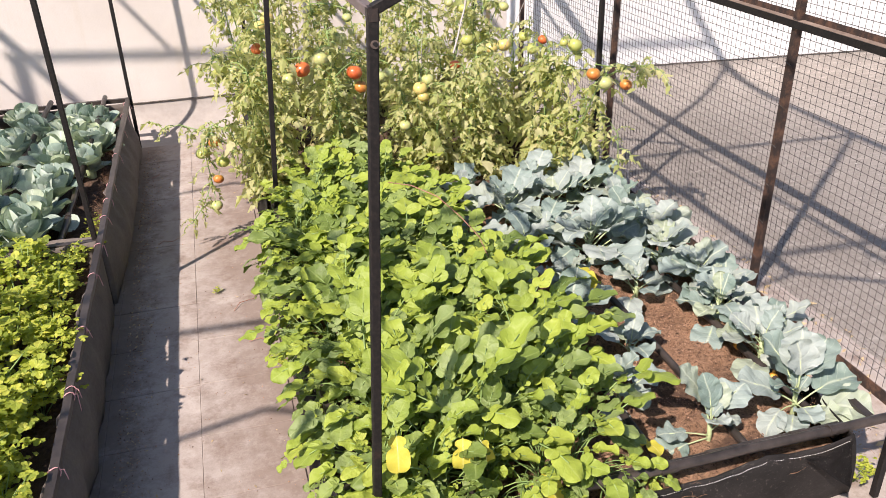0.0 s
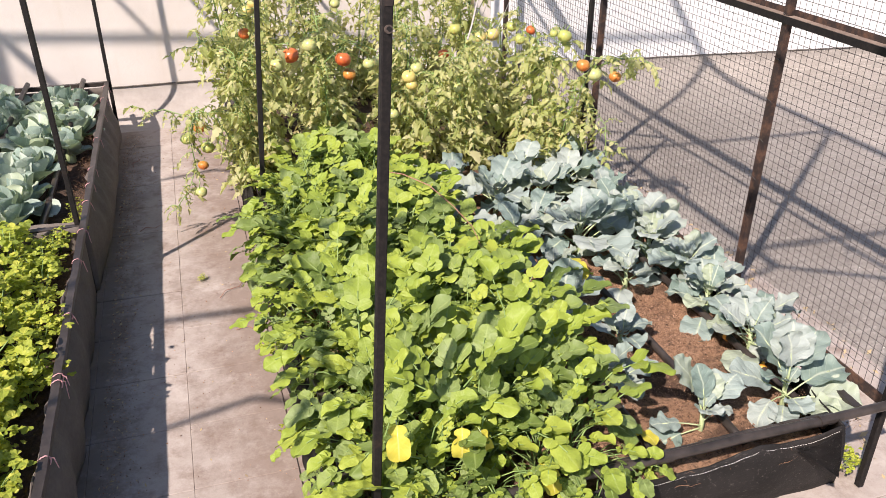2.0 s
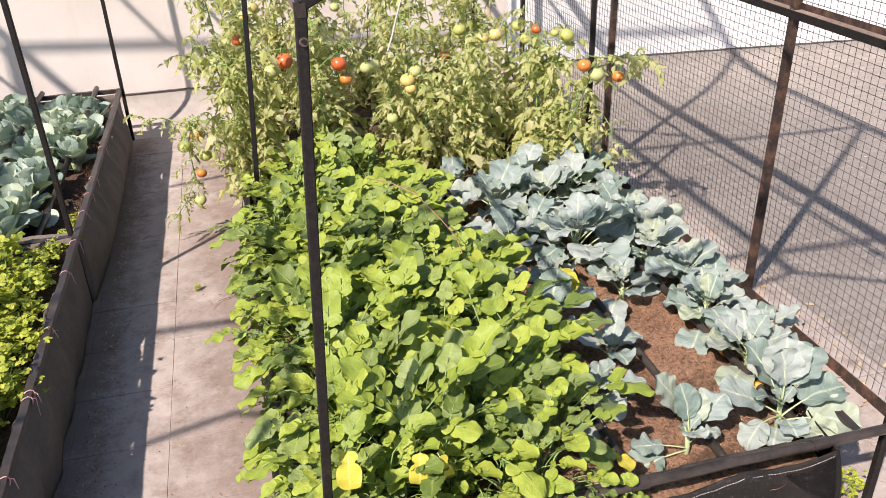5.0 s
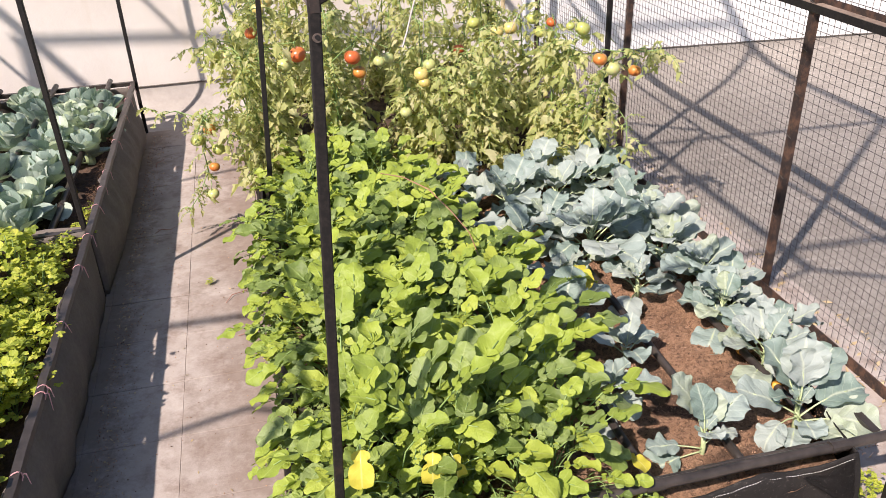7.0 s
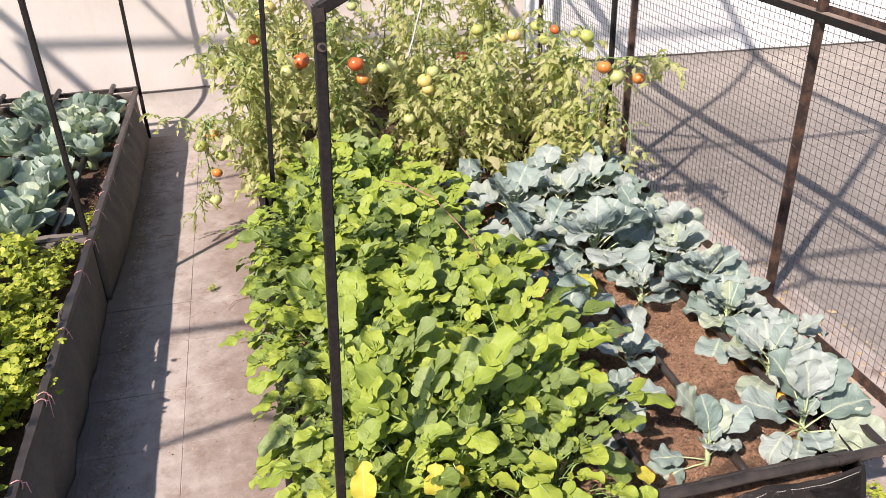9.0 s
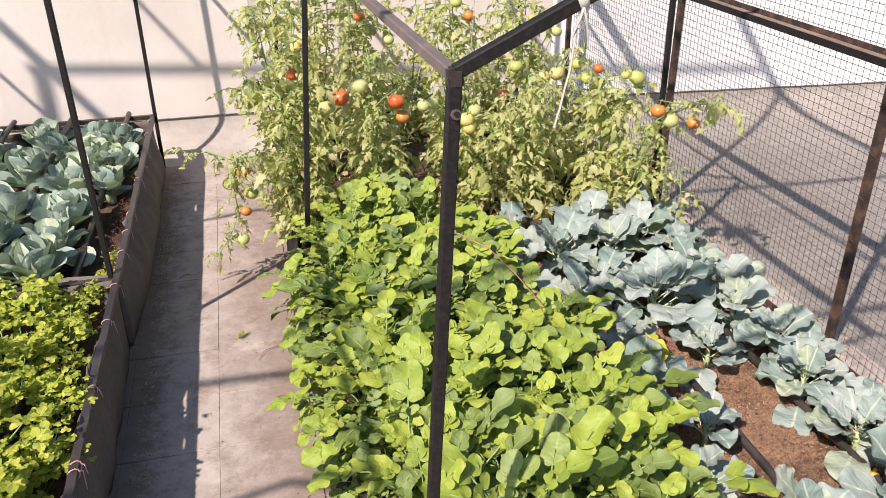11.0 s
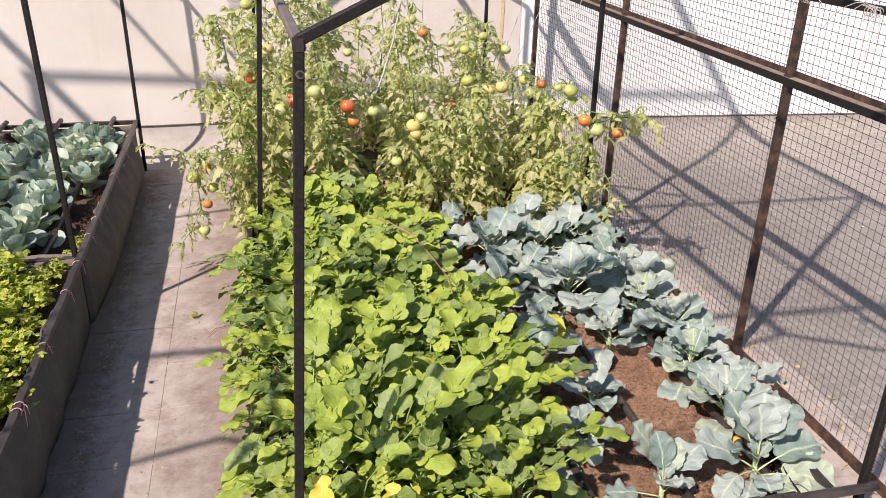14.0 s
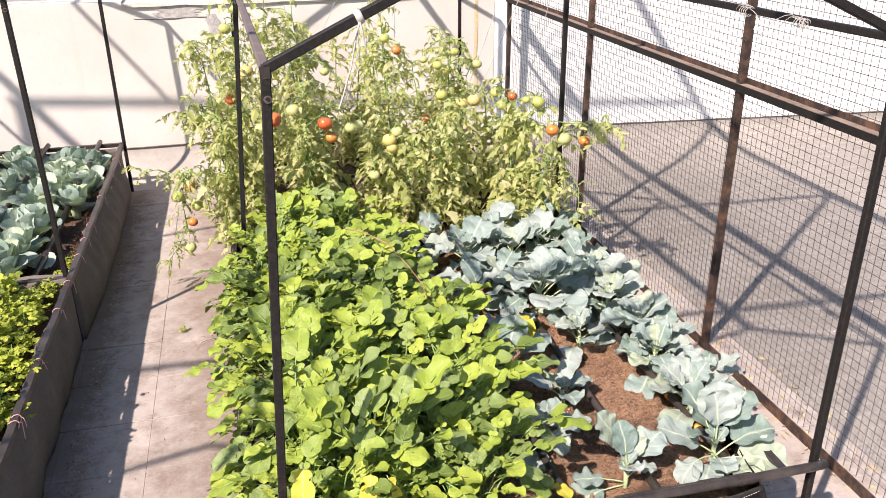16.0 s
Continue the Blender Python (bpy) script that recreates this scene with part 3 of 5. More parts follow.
build_fillet("wall_fillet_1", -9.0, 1.9, M_FILLET, "pale cement fillet sweeping from floor to wall")
build_fillet("wall_fillet_2", 1.9, 14.0, M_CONCRETE, "grey cement screed swept up to the wall")


# ---- the steel enclosure with its mesh fence ----
FENCE_YS, FENCE_TOP, RAIL_Z = (5.1, 3.79, 2.44, 1.1, -0.3), 2.3, 1.045


def build_fence():
    fence = thing("mesh_fence", (EAST, 0, 0), "rusty angle-iron fence with welded wire mesh", "fence")
    for y in FENCE_YS:
        zb = ground_z(EAST)
        bm = bmesh.new()
        box(bm, (-0.012, y - 0.002, zb), (0.013, y + 0.002, FENCE_TOP))
        box(bm, (-0.012, y + 0.002, zb), (-0.008, y + 0.024, FENCE_TOP))
        post = part("post", bm, M_FENCE, fence)
        for k in range(14):
            z = 0.12 + 0.155 * k
            bm = one_tube([(-0.0135, y - 0.005, z - 0.005), (-0.0135, y + 0.026, z + 0.003), (0.0, y + 0.03, z + 0.004), (0.022, y + 0.02, z + 0.004)], 0.0016, 5)
            part("wire_tie", bm, M_WIRE, post)
    for z in (RAIL_Z, FENCE_TOP):
        bm = bmesh.new()
        box(bm, (-0.0165, -1.6, z - 0.004), (0.015, 5.13, z))
        box(bm, (0.0152, -1.6, z - 0.004), (0.0192, 5.13, z + 0.022))
        rail = part("rail", bm, M_FENCE, fence, "angle-iron rail")
        bm = bmesh.new()
        box(bm, (-0.0205, -1.6, z - 0.024), (-0.0168, 5.13, z + 0.001))
        part("rail_lip", bm, M_POLE, rail, "black lower lip of the rail")
        bm = bmesh.new()
        box(bm, (-0.016, -1.6, z + 0.0005), (0.0145, 5.13, z + 0.002))
        part("flange_dust", bm, M_DUST, rail, "tan dust and rust on the flange")
    bm = bmesh.new()
    box(bm, (-0.03, -1.6, ground_z(EAST) - 0.002), (-0.025, 5.13, 0.0))
    box(bm, (-0.025, -1.6, ground_z(EAST) - 0.002), (0.012, 5.13, ground_z(EAST) + 0.006))
    part("bottom_rail", bm, M_FENCE, fence)
    step, r = 0.0298, 0.0011
    bm = bmesh.new()
    y = -1.5
    while y < 5.1:
        tube(bm, [(0.024, y, ground_z(EAST) + 0.0), (0.024 + 0.003 * rough_at(y, 0, 0, 9), y + 0.004 * rough_at(y, 1, 0, 7), 1.0), (0.024, y, FENCE_TOP - 0.02)], r, 4, caps=False)
        y += step
    z = 0.0
    while z < FENCE_TOP:
        tube(bm, [(0.0262, -1.5 + 0.3 * k, z + 0.004 * rough_at(k * 0.3, z, 4, 2.0)) for k in range(23)], r, 4, caps=False)
        z += step
    tagged(part("wire_mesh", bm, M_WIRE, fence, "square welded wire mesh"), kind="stuff")
    return fence


build_fence()


def build_enclosure():
    """Beams and purlins of the enclosure's roof frame, above the beds."""
    top = thing("enclosure_frame", (0, 0, 0), "rusty steel roof frame of the enclosure over the beds", "frame")
    for x in (-2.44,):
        for y in (4.097, 1.5):
            part("post", one_tube([(x, y, 0), (x, y, FENCE_TOP)], 0.022, square=True), M_FENCE, top)
    for a, b in (((-2.5, 4.10), (EAST, 3.905)), ((-1.3, 2.5), (EAST, 2.42)), ((-2.5, 1.3), (EAST, 1.12))):
        part("beam", one_tube([(*a, FENCE_TOP + 0.03), (*b, FENCE_TOP + 0.03)], 0.0135, square=True), M_FENCE, top)
    for x, y0, r in ((-2.44, 0.2, 0.021), (-1.65, 4.05, 0.011)):
        part("purlin", one_tube([(x, y0, FENCE_TOP + 0.08), (x, 5.0, FENCE_TOP + 0.08)], r, square=True), M_FENCE, top)
    return top


build_enclosure()


# ---- tube frames over the two beds ----
def build_bed_frame(name, feet, tops, ridge, rails, label):
    """feet and tops: the poles' lower and upper ends in pairs, near to far; gables meet at the ridge."""
    fr = thing(name, feet[0], label, "frame", "tube frames over the beds")
    o = Vector(feet[0])
    w = 0.0095
    for k, (f, t) in enumerate(zip(feet, tops)):
        f, t = Vector(f) - o, Vector(t) - o
        up = (t - f).normalized()
        pole = part("pole", one_tube([f, t], w, square=True), M_POLE, fr)
        bm = bmesh.new()
        tube(bm, [t - up * 0.052, t - up * 0.05 + Vector((0.002, -0.0125, 0))], 0.0074, 12)
        part("hole_collar", bm, M_COLLAR, pole, "rusty collar round a drilled hole")
        bm = bmesh.new()
        tube(bm, [t - up * 0.05 + Vector((0.002, -0.0125, 0)), t - up * 0.05 + Vector((0.002, -0.0132, 0))], 0.0048, 12)
        part("hole", bm, M_BLACK, pole, "dark drilled hole")
    for k in range(0, len(tops), 2):
        a, b = Vector(tops[k]) - o, Vector(tops[k + 1]) - o
        c = Vector((ridge[0], (tops[k][1] + tops[k + 1][1]) / 2 + 0.05, ridge[1])) - o
        part("gable_tube", one_tube([a + Vector((0, 0, 0.004)), c], w, square=True), M_POLE, fr)
        part("gable_tube", one_tube([c, b + Vector((0, 0, 0.004))], w, square=True), M_POLE, fr)
        for q in (a, b):
            bm = bmesh.new()
            box(bm, (q.x - 0.0106, q.y - 0.0106, q.z - 0.016), (q.x + 0.0106, q.y + 0.0106, q.z + 0.011), 0.003)
            part("weld_joint", bm, M_POLE_RUST, fr, "lumpy rusty weld")
    for k in range(0, len(tops) - 2):
        a, b = Vector(tops[k]) - o, Vector(tops[k + 2]) - o
        part("side_rail", one_tube([a, b], 0.0092, square=True), M_POLE_SUNLIT if k % 2 == 0 and rails else M_POLE, fr, "dusty side rail, toned paler for the sun on it" if k % 2 == 0 and rails else "")
    c0 = Vector((ridge[0], (tops[0][1] + tops[1][1]) / 2 + 0.05, ridge[1])) - o
    c1 = Vector((ridge[0], (tops[-1][1] + tops[-2][1]) / 2 + 0.05, ridge[1])) - o
    if rails:
        part("ridge_tube", one_tube([c0, c1], 0.016, square=True), M_POLE, fr)
    return fr


M_BLACK = plain("hollow_black", (0.004, 0.004, 0.004), (0.008, 0.007, 0.007), 0.9)
# dusty tube with the sun's brightening put into its colour, for one side's rails
M_POLE_SUNLIT = steel_material("sunlit_dusty_tube", (0.13, 0.105, 0.098), (0.19, 0.145, 0.125), 0.5)
M_POLE_RUST = steel_material("rusty_tube_joint", (0.03, 0.024, 0.022), (0.12, 0.065, 0.05), 0.5)
build_bed_frame("bed_frame",
                [(0.192, 1.342, 0.0), (1.615, 1.335, -0.03), (0.146, 3.14, 0.0), (1.575, 3.12, -0.03), (0.16, 4.93, 0.0), (1.6, 4.93, -0.03)],
                [(0.265, 1.362, 1.40), (1.624, 1.345, 1.395), (0.238, 3.19, 1.36), (1.585, 3.17, 1.37), (0.24, 4.93, 1.37), (1.6, 4.93, 1.37)],
                (0.93, 1.715), True, "black square-tube frame with gable braces standing over a bed")
build_bed_frame("bed_frame",
                [(-0.52, 1.1, 0.0), (-1.95, 1.1, 0.0), (-0.525, 3.05, 0.0), (-1.95, 3.05, 0.0), (-0.49, 4.93, 0.0), (-1.95, 4.93, 0.0)],
                [(-0.54, 1.1, 1.37), (-1.95, 1.1, 1.37), (-0.555, 3.1, 1.37), (-1.95, 3.1, 1.37), (-0.50, 4.97, 1.38), (-1.95, 4.95, 1.38)],
                (-1.24, 1.66), False, "black square-tube frame with gable braces over the cabbage bed")


# ---- grow-bag beds ----
def soil_z(x, y, base, seed):
    return base + 0.016 * rough_at(x, y, 0, 5.0, seed) + 0.012 * rough_at(x, y, 1, 17.0, seed) + 0.008 * rough_at(x, y, 2, 48.0, seed)


def build_bag(name, x0, x1, y0, y1, top, mat, label, seed, sag=0.02, bulge=0.03, stitched=False, tuck=0.0, pleats=0.0):
    """A sewn bag of dark sheet: four bulging sides with folds, a hem, and the soil inside."""
    bag = thing(name, (x0, y0, 0), label, "grow bag", "grow bags")
    lx, ly = x1 - x0, y1 - y0
    sides = (("side_panel", (0, 0), (lx, 0), (0, -1)), ("side_panel", (lx, 0), (lx, ly), (1, 0)), ("side_panel", (lx, ly), (0, ly), (0, 1)), ("side_panel", (0, ly), (0, 0), (-1, 0)))
    for nm, a, b, out in sides:
        length = math.hypot(b[0] - a[0], b[1] - a[1])
        n = max(10, int(length / 0.025))
        bm = bmesh.new()

        def place(u, v):
            x, y = a[0] + (b[0] - a[0]) * u, a[1] + (b[1] - a[1]) * u
            t = u * length
            edge = min(1.0, 6 * min(u, 1 - u))
            drop = (sag * abs(math.sin(t * 7.3 + seed)) + 0.4 * sag * rough_at(t, 0, seed, 5.0)) * v * edge
            fold = 0.014 * rough_at(t, v * 0.12, seed, 7.0) + 0.006 * rough_at(t, v * 0.4, seed + 3, 21.0) + pleats * v ** 1.5 * rough_at(t + 0.1 * v, v * 0.3, seed + 6, 15.0)
            off = bulge * math.sin(math.pi * min(1, v * 0.92 + 0.08)) * edge + fold * edge - 0.012 * v * edge
            gz = ground_z(x0 + x)
            near = max(0.0, 1 - y / 0.5) * tuck
            return (x * (1 - near * v) + out[0] * off, y + out[1] * off + near * (1 - v) ** 1.4, gz + (top - drop + 0.25 * near * (x / lx) ** 6 - gz) * v)
        sheet(bm, n, 10, place)
        bmesh.ops.recalc_face_normals(bm, faces=bm.faces)
        bmesh.ops.solidify(bm, geom=list(bm.faces), thickness=0.003)
        panel = part(nm, bm, mat, bag, smooth=True)
        if stitched and out == (0, -1):
            count = int(length / 0.0075)
            sbm = bmesh.new()
            for k in range(2, count - 2):
                u0, u1 = k / count, (k + 0.6) / count
                p0, p1 = Vector(place(u0, 0.95)), Vector(place(u1, 0.95))
                tube(sbm, [p0 + Vector((0, -0.0035, 0)), p1 + Vector((0, -0.0035, 0))], 0.0006, 4)
            part("stitching", sbm, M_STITCH, panel, "row of white stitches")
    return bag


def build_soil(name, x0, x1, y0, y1, base, seed, label, tuck=0.0, mat=M_SOIL):
    bm = bmesh.new()
    nx, ny = int((x1 - x0) / 0.011), int((y1 - y0) / 0.011)
    sheet(bm, nx, ny, lambda u, v: (x0 + (x1 - x0) * u * (1 - tuck * max(0.0, 1 - v * (y1 - y0) / 0.5)), y0 + (y1 - y0) * v, soil_z(x0 + (x1 - x0) * u, y0 + (y1 - y0) * v, base, seed)))
    ob = tagged(new(name, mesh_of(name, bm, mat)), label, "soil", kind="stuff")
    return ob


BED_SOIL, LEFT_SOIL = 0.205, 0.205
front_bag = build_bag("grow_bag", 0.13, 1.56, 1.272, 3.12, 0.268, M_BAG, "black stitched grow bag full of soil with a folded corner", 1.0, 0.026, 0.03, True, 0.1)
build_bag("grow_bag", 0.13, 1.57, 3.16, 4.88, 0.27, M_BAG, "black grow bag holding the tomato plants", 2.0)
build_bag("grow_bag", -1.92, -0.505, 3.07, 4.86, 0.303, M_BAG_DUSTY, "dusty dark grow bag with pleated sides", 3.0, 0.012, 0.06, pleats=0.022)
build_bag("grow_bag", -1.92, -0.515, 1.0, 3.03, 0.302, M_BAG_DUSTY, "dusty dark grow bag sagging below its tube rail", 4.0, 0.01, 0.03, pleats=0.012)
# the front bag's corner is folded over into a loose flap
bm = bmesh.new()
A, B, C = Vector((1.26, 1.25, 0.272)), Vector((1.395, 1.252, 0.292)), Vector((1.412, 1.237, 0.145))
sheet(bm, 14, 12, lambda u, v: A.lerp(B, u) + (C - B) * v * u ** 1.1 + Vector((0, -0.022 * math.sin(math.pi * u) * (0.4 + 0.6 * v) - 0.008 * rough_at(u, v, 1, 4.0), 0)))
bmesh.ops.solidify(bm, geom=list(bm.faces), thickness=0.004)
bmesh.ops.translate(bm, verts=bm.verts, vec=(-0.13, -1.272, 0))
part("corner_flap", bm, M_BAG, front_bag, "folded corner flap of the bag", True)
build_soil("soil", 0.135, 1.555, 1.277, 3.115, BED_SOIL, 1.0, "reddish-brown crumbly coir soil in the bed", 0.1)
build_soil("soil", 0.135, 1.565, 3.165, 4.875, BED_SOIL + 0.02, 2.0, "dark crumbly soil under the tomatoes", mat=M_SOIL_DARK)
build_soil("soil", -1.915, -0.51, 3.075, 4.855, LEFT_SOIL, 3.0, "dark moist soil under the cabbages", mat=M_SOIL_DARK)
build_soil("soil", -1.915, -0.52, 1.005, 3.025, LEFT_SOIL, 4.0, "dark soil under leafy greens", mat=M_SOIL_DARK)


def build_pipe(name, a, b, r, label, category="pipe", ridged=False, square=False):
    a, b = Vector(a), Vector(b)
    ob = thing(name, a, label, category, "tubes along the beds")
    d = b - a
    n = max(6, int(d.length / 0.06))
    pts = [d * (i / n) + Vector((0.003 * rough_at(i, a.x, a.y, 0.7), 0.003 * rough_at(i, a.y, a.z, 0.7), 0.004 * rough_at(i, a.x, 3, 0.5))) for i in range(n + 1)]
    bm = bmesh.new()
    tube(bm, pts, r, 4 if square else 10, square)
    body = part("tube_body", bm, M_PIPE, ob, smooth=not square)
    if ridged:
        for k in range(3):
            c = d * ((k + 0.5) / 3)
            bm = bmesh.new()
            tube(bm, [c - d.normalized() * 0.022, c + d.normalized() * 0.022], r * 1.18, 12)
            part("coupling", bm, M_PIPE, body, "black pipe coupling")
    return ob


# the bed with brassicas and greens
for x in (0.45, 0.70, 0.94, 1.185, 1.43):
    build_pipe("drip_pipe", (x, 1.34, BED_SOIL + 0.028), (x + 0.0, 3.1, BED_SOIL + 0.034), 0.0115, "black drip pipe lying on the soil", ridged=True)
build_pipe("edge_tube", (0.2, 1.31, 0.284), (1.628, 1.306, 0.288), 0.0128, "black ribbed tube across the bed's end", ridged=True)
build_pipe("header_pipe", (0.70, 1.333, 0.268), (1.42, 1.330, 0.272), 0.0120, "black header pipe across the bed's end", ridged=True)
build_pipe("edge_tube", (1.515, 1.33, 0.276), (1.585, 4.93, 0.285), 0.011, "black edge tube along the bed", square=True)
build_pipe("edge_tube", (0.165, 1.34, 0.276), (0.155, 4.93, 0.285), 0.011, "black edge tube along the path side", square=True)
# the bed with cabbages and celery
build_pipe("edge_tube", (-0.515, 0.9, 0.297), (-0.505, 4.93, 0.302), 0.011, "dusty black edge tube tied to the bag", square=True)
build_pipe("edge_tube", (-1.95, 4.90, 0.305), (-0.5, 4.915, 0.305), 0.011, "dusty black edge tube across the bed's far end", square=True)
build_pipe("edge_tube", (-1.95, 3.05, 0.285), (-0.52, 3.05, 0.285), 0.0125, "dusty tube across the bed between the bags", square=True)
for x in (-0.66, -0.95, -1.24):
    build_pipe("drip_pipe", (x - 0.015, 3.08, LEFT_SOIL + 0.05), (x + 0.035, 4.945, 0.326), 0.0135, "black drip pipe between the cabbages", ridged=True)
for x in (-0.72, -1.0):
    build_pipe("drip_pipe", (x, 1.1, LEFT_SOIL + 0.05), (x, 3.0, LEFT_SOIL + 0.06), 0.012, "black drip pipe under the celery", ridged=True)


M_FITTING = plain("orange_plastic", (0.62, 0.27, 0.03), (0.72, 0.38, 0.06), 0.45)
for fx, fy in ((1.430, 1.777), (1.430, 1.605)):
    fit = thing("drip_fitting", (fx, fy, BED_SOIL + 0.028), "small orange plastic fitting on a drip pipe", "fitting", "drip fittings")
    part("collar", one_tube([(0, -0.007, 0), (0, 0.007, 0)], 0.0135, 10), M_FITTING, fit, "", True)
    part("nipple", one_tube([(0, 0, 0.010), (0, 0, 0.02), (0, 0, 0.023)], [0.0055, 0.005, 0.003], 8), M_FITTING, fit, "", True)


def build_tie(at, seed, mat=M_TIE):
    r = random.Random(seed)
    ob = thing("twine_tie", at, "pinkish twine tying the bag to its tube", "tie", "twine ties")
    bm = bmesh.new()
    ring = [(0.0145 * math.cos(a), 0.004 * math.sin(2 * a), 0.0145 * math.sin(a)) for a in [k * math.pi / 5 for k in range(11)]]
    tube(bm, ring, 0.0018, 5)
    part("loop", bm, mat, ob)
    bm = bmesh.new()
    l = r.uniform(0.02, 0.05)
    tube(bm, [(0.013, 0, 0.006), (0.02, r.uniform(-0.01, 0.01), 0.0), (0.022 + r.uniform(0, 0.008), -0.005, -l)], [0.0018, 0.0016, 0.001], 5)
    part("loose_end", bm, mat, ob)


for k, y in enumerate((1.55, 1.72, 2.03, 2.06, 2.38, 2.74, 2.98, 3.24, 3.42, 3.60, 3.98, 4.35, 4.62, 4.85)):
    build_tie((-0.512, y, 0.298), k)


# ---- broccoli ----
def broccoli(at, size, leaves, seed, label="blue-green broccoli plant with waxy lobed leaves"):
    """leaves: (azimuth, lift in degrees, length as a share of size) or a count for a loose rosette."""
    r = random.Random(seed)
    x, y = at
    z = soil_z(x, y, BED_SOIL, 1.0)
    pl = thing("broccoli_plant", (x, y, z - 0.005), label, "plant", "broccoli plants")
    h = 0.42 * size
    bm = bmesh.new()
    tube(bm, [(0, 0, -0.02), (0.004, 0.003, h * 0.45), (0.0, 0.006, h)], [0.05 * size, 0.042 * size, 0.03 * size], 8)
    part("stem", bm, M_STALK, pl, "pale green stem", True)
    if isinstance(leaves, int):
        n = int(leaves * 1.2)
        leaves = [(137.5 * k + r.uniform(-15, 15), 14 + 54 * (k / n) ** 1.1 + r.uniform(-12, 12), 0.97 - 0.42 * (k / n) ** 1.3 + r.uniform(-0.16, 0.1)) for k in range(n)]
    n = len(leaves)
    for k, (az, lift, share) in enumerate(leaves):
        b = (0.25 + 0.75 * k / max(1, n - 1)) * h
        piece("leaf", r.choice(BROCCOLI_LEAVES), pl, leaf_pose(az, lift + sunward(az, 14), share * size, r.uniform(-14, 14), (0, 0, b)))
    for k in range(6):
        piece("leaf", r.choice(BROCCOLI_LEAVES), pl, leaf_pose(137.5 * k + r.uniform(-20, 20), 58 + r.uniform(-14, 18), size * r.uniform(0.2, 0.44), 0, (0, 0, h)))
    return pl


broccoli((1.40, 1.47), 0.18, [(-168, 34, 0.95), (-132, 24, 1.15), (140, 26, 0.75), (-95, 26, 1.1), (110, 22, 0.9), (165, 34, 0.7), (70, 36, 1.0), (-60, 42, 1.1), (30, 60, 1.15), (-20, 68, 1.1), (95, 58, 0.7), (0, 76, 0.9)], 11, "large broccoli plant with broad waxy leaves at the bed's corner")
broccoli((1.12, 1.445), 0.165, [(95, 8, 1.0), (78, 20, 0.9), (-100, 30, 0.6), (-70, 38, 1.0), (-40, 55, 0.8), (35, 62, 1.1), (10, 70, 0.85)], 12, "small broccoli plant with pale stems")
broccoli((0.965, 1.66), 0.165, 7, 13, "small broccoli plant half hidden by radish leaves")
broccoli((1.10, 1.85), 0.16, 5, 14, "young broccoli plant in bare soil")
broccoli((0.97, 2.02), 0.21, 7, 15)
broccoli((1.06, 2.27), 0.17, 7, 31)
broccoli((1.14, 2.63), 0.2, 8, 32)
broccoli((1.38, 2.52), 0.19, 8, 33)
broccoli((1.47, 1.95), 0.19, 12, 16)
broccoli((1.51, 2.15), 0.2, 10, 34)
broccoli((1.52, 2.47), 0.2, 10, 35)
broccoli((1.52, 2.78), 0.2, 9, 36)
broccoli((1.47, 1.72), 0.185, 11, 17)
broccoli((1.24, 2.44), 0.27, 14, 18, "large spreading broccoli plant with blue-grey leaves")
broccoli((1.555, 1.79), 0.175, 9, 41, "broccoli plant spreading past the bed's edge")
broccoli((1.555, 2.05), 0.175, 8, 42, "broccoli plant spreading past the bed's edge")
broccoli((1.29, 2.17), 0.18, 7, 19)
broccoli((1.47, 2.33), 0.22, 9, 20)
broccoli((1.48, 2.62), 0.2, 8, 21)
broccoli((1.02, 2.52), 0.21, 8, 22)
broccoli((1.27, 2.86), 0.23, 10, 23)
broccoli((1.07, 2.86), 0.23, 9, 24)
broccoli((1.42, 2.95), 0.22, 9, 25)
broccoli((0.87, 2.72), 0.21, 8, 26)
broccoli((1.25, 3.04), 0.22, 9, 27)
broccoli((0.95, 3.06), 0.21, 8, 28)
broccoli((0.80, 3.05), 0.2, 8, 29)
broccoli((1.49, 3.06), 0.2, 8, 30)


# ---- radish greens ----
RADISH_LABEL = "leafy bright green radish plant in a dense bed"


def radish(at, size, n, seed, leaves=None, label=RADISH_LABEL):
    """leaves: (azimuth, lift, length) for a plant that leans; else a full rosette of long stalked leaves."""
    r = random.Random(seed)
    x, y = at
    z = soil_z(x, y, BED_SOIL, 1.0)
    pl = thing("radish_plant", (x, y, z - 0.004), label, "plant", "radish plants")
    bm = bmesh.new()
    tube(bm, [(0, 0, -0.01), (0, 0, 0.035)], [0.012, 0.006], 7)
    part("crown", bm, M_STALK, pl, "", True)
    if leaves is None:
        leaves = []
        for k in range(n):
            f = k / n
            az = 137.5 * k + r.uniform(-25, 25)
            lift = min(96.0, 42 + 34 * f ** 0.8 + r.uniform(-16, 16) + sunward(az, 20))
            leaves.append((az, lift, size * (1.0 - 0.3 * f ** 1.6 + r.uniform(-0.42, 0.14))))
    for k, (az, lift, length) in enumerate(leaves):
        piece("leaf", r.choice(RADISH_LEAVES), pl, leaf_pose(az, lift, length, r.uniform(-34, 34), (r.uniform(-0.015, 0.015), r.uniform(-0.015, 0.015), 0.012 + 0.05 * k / len(leaves))))
    return pl


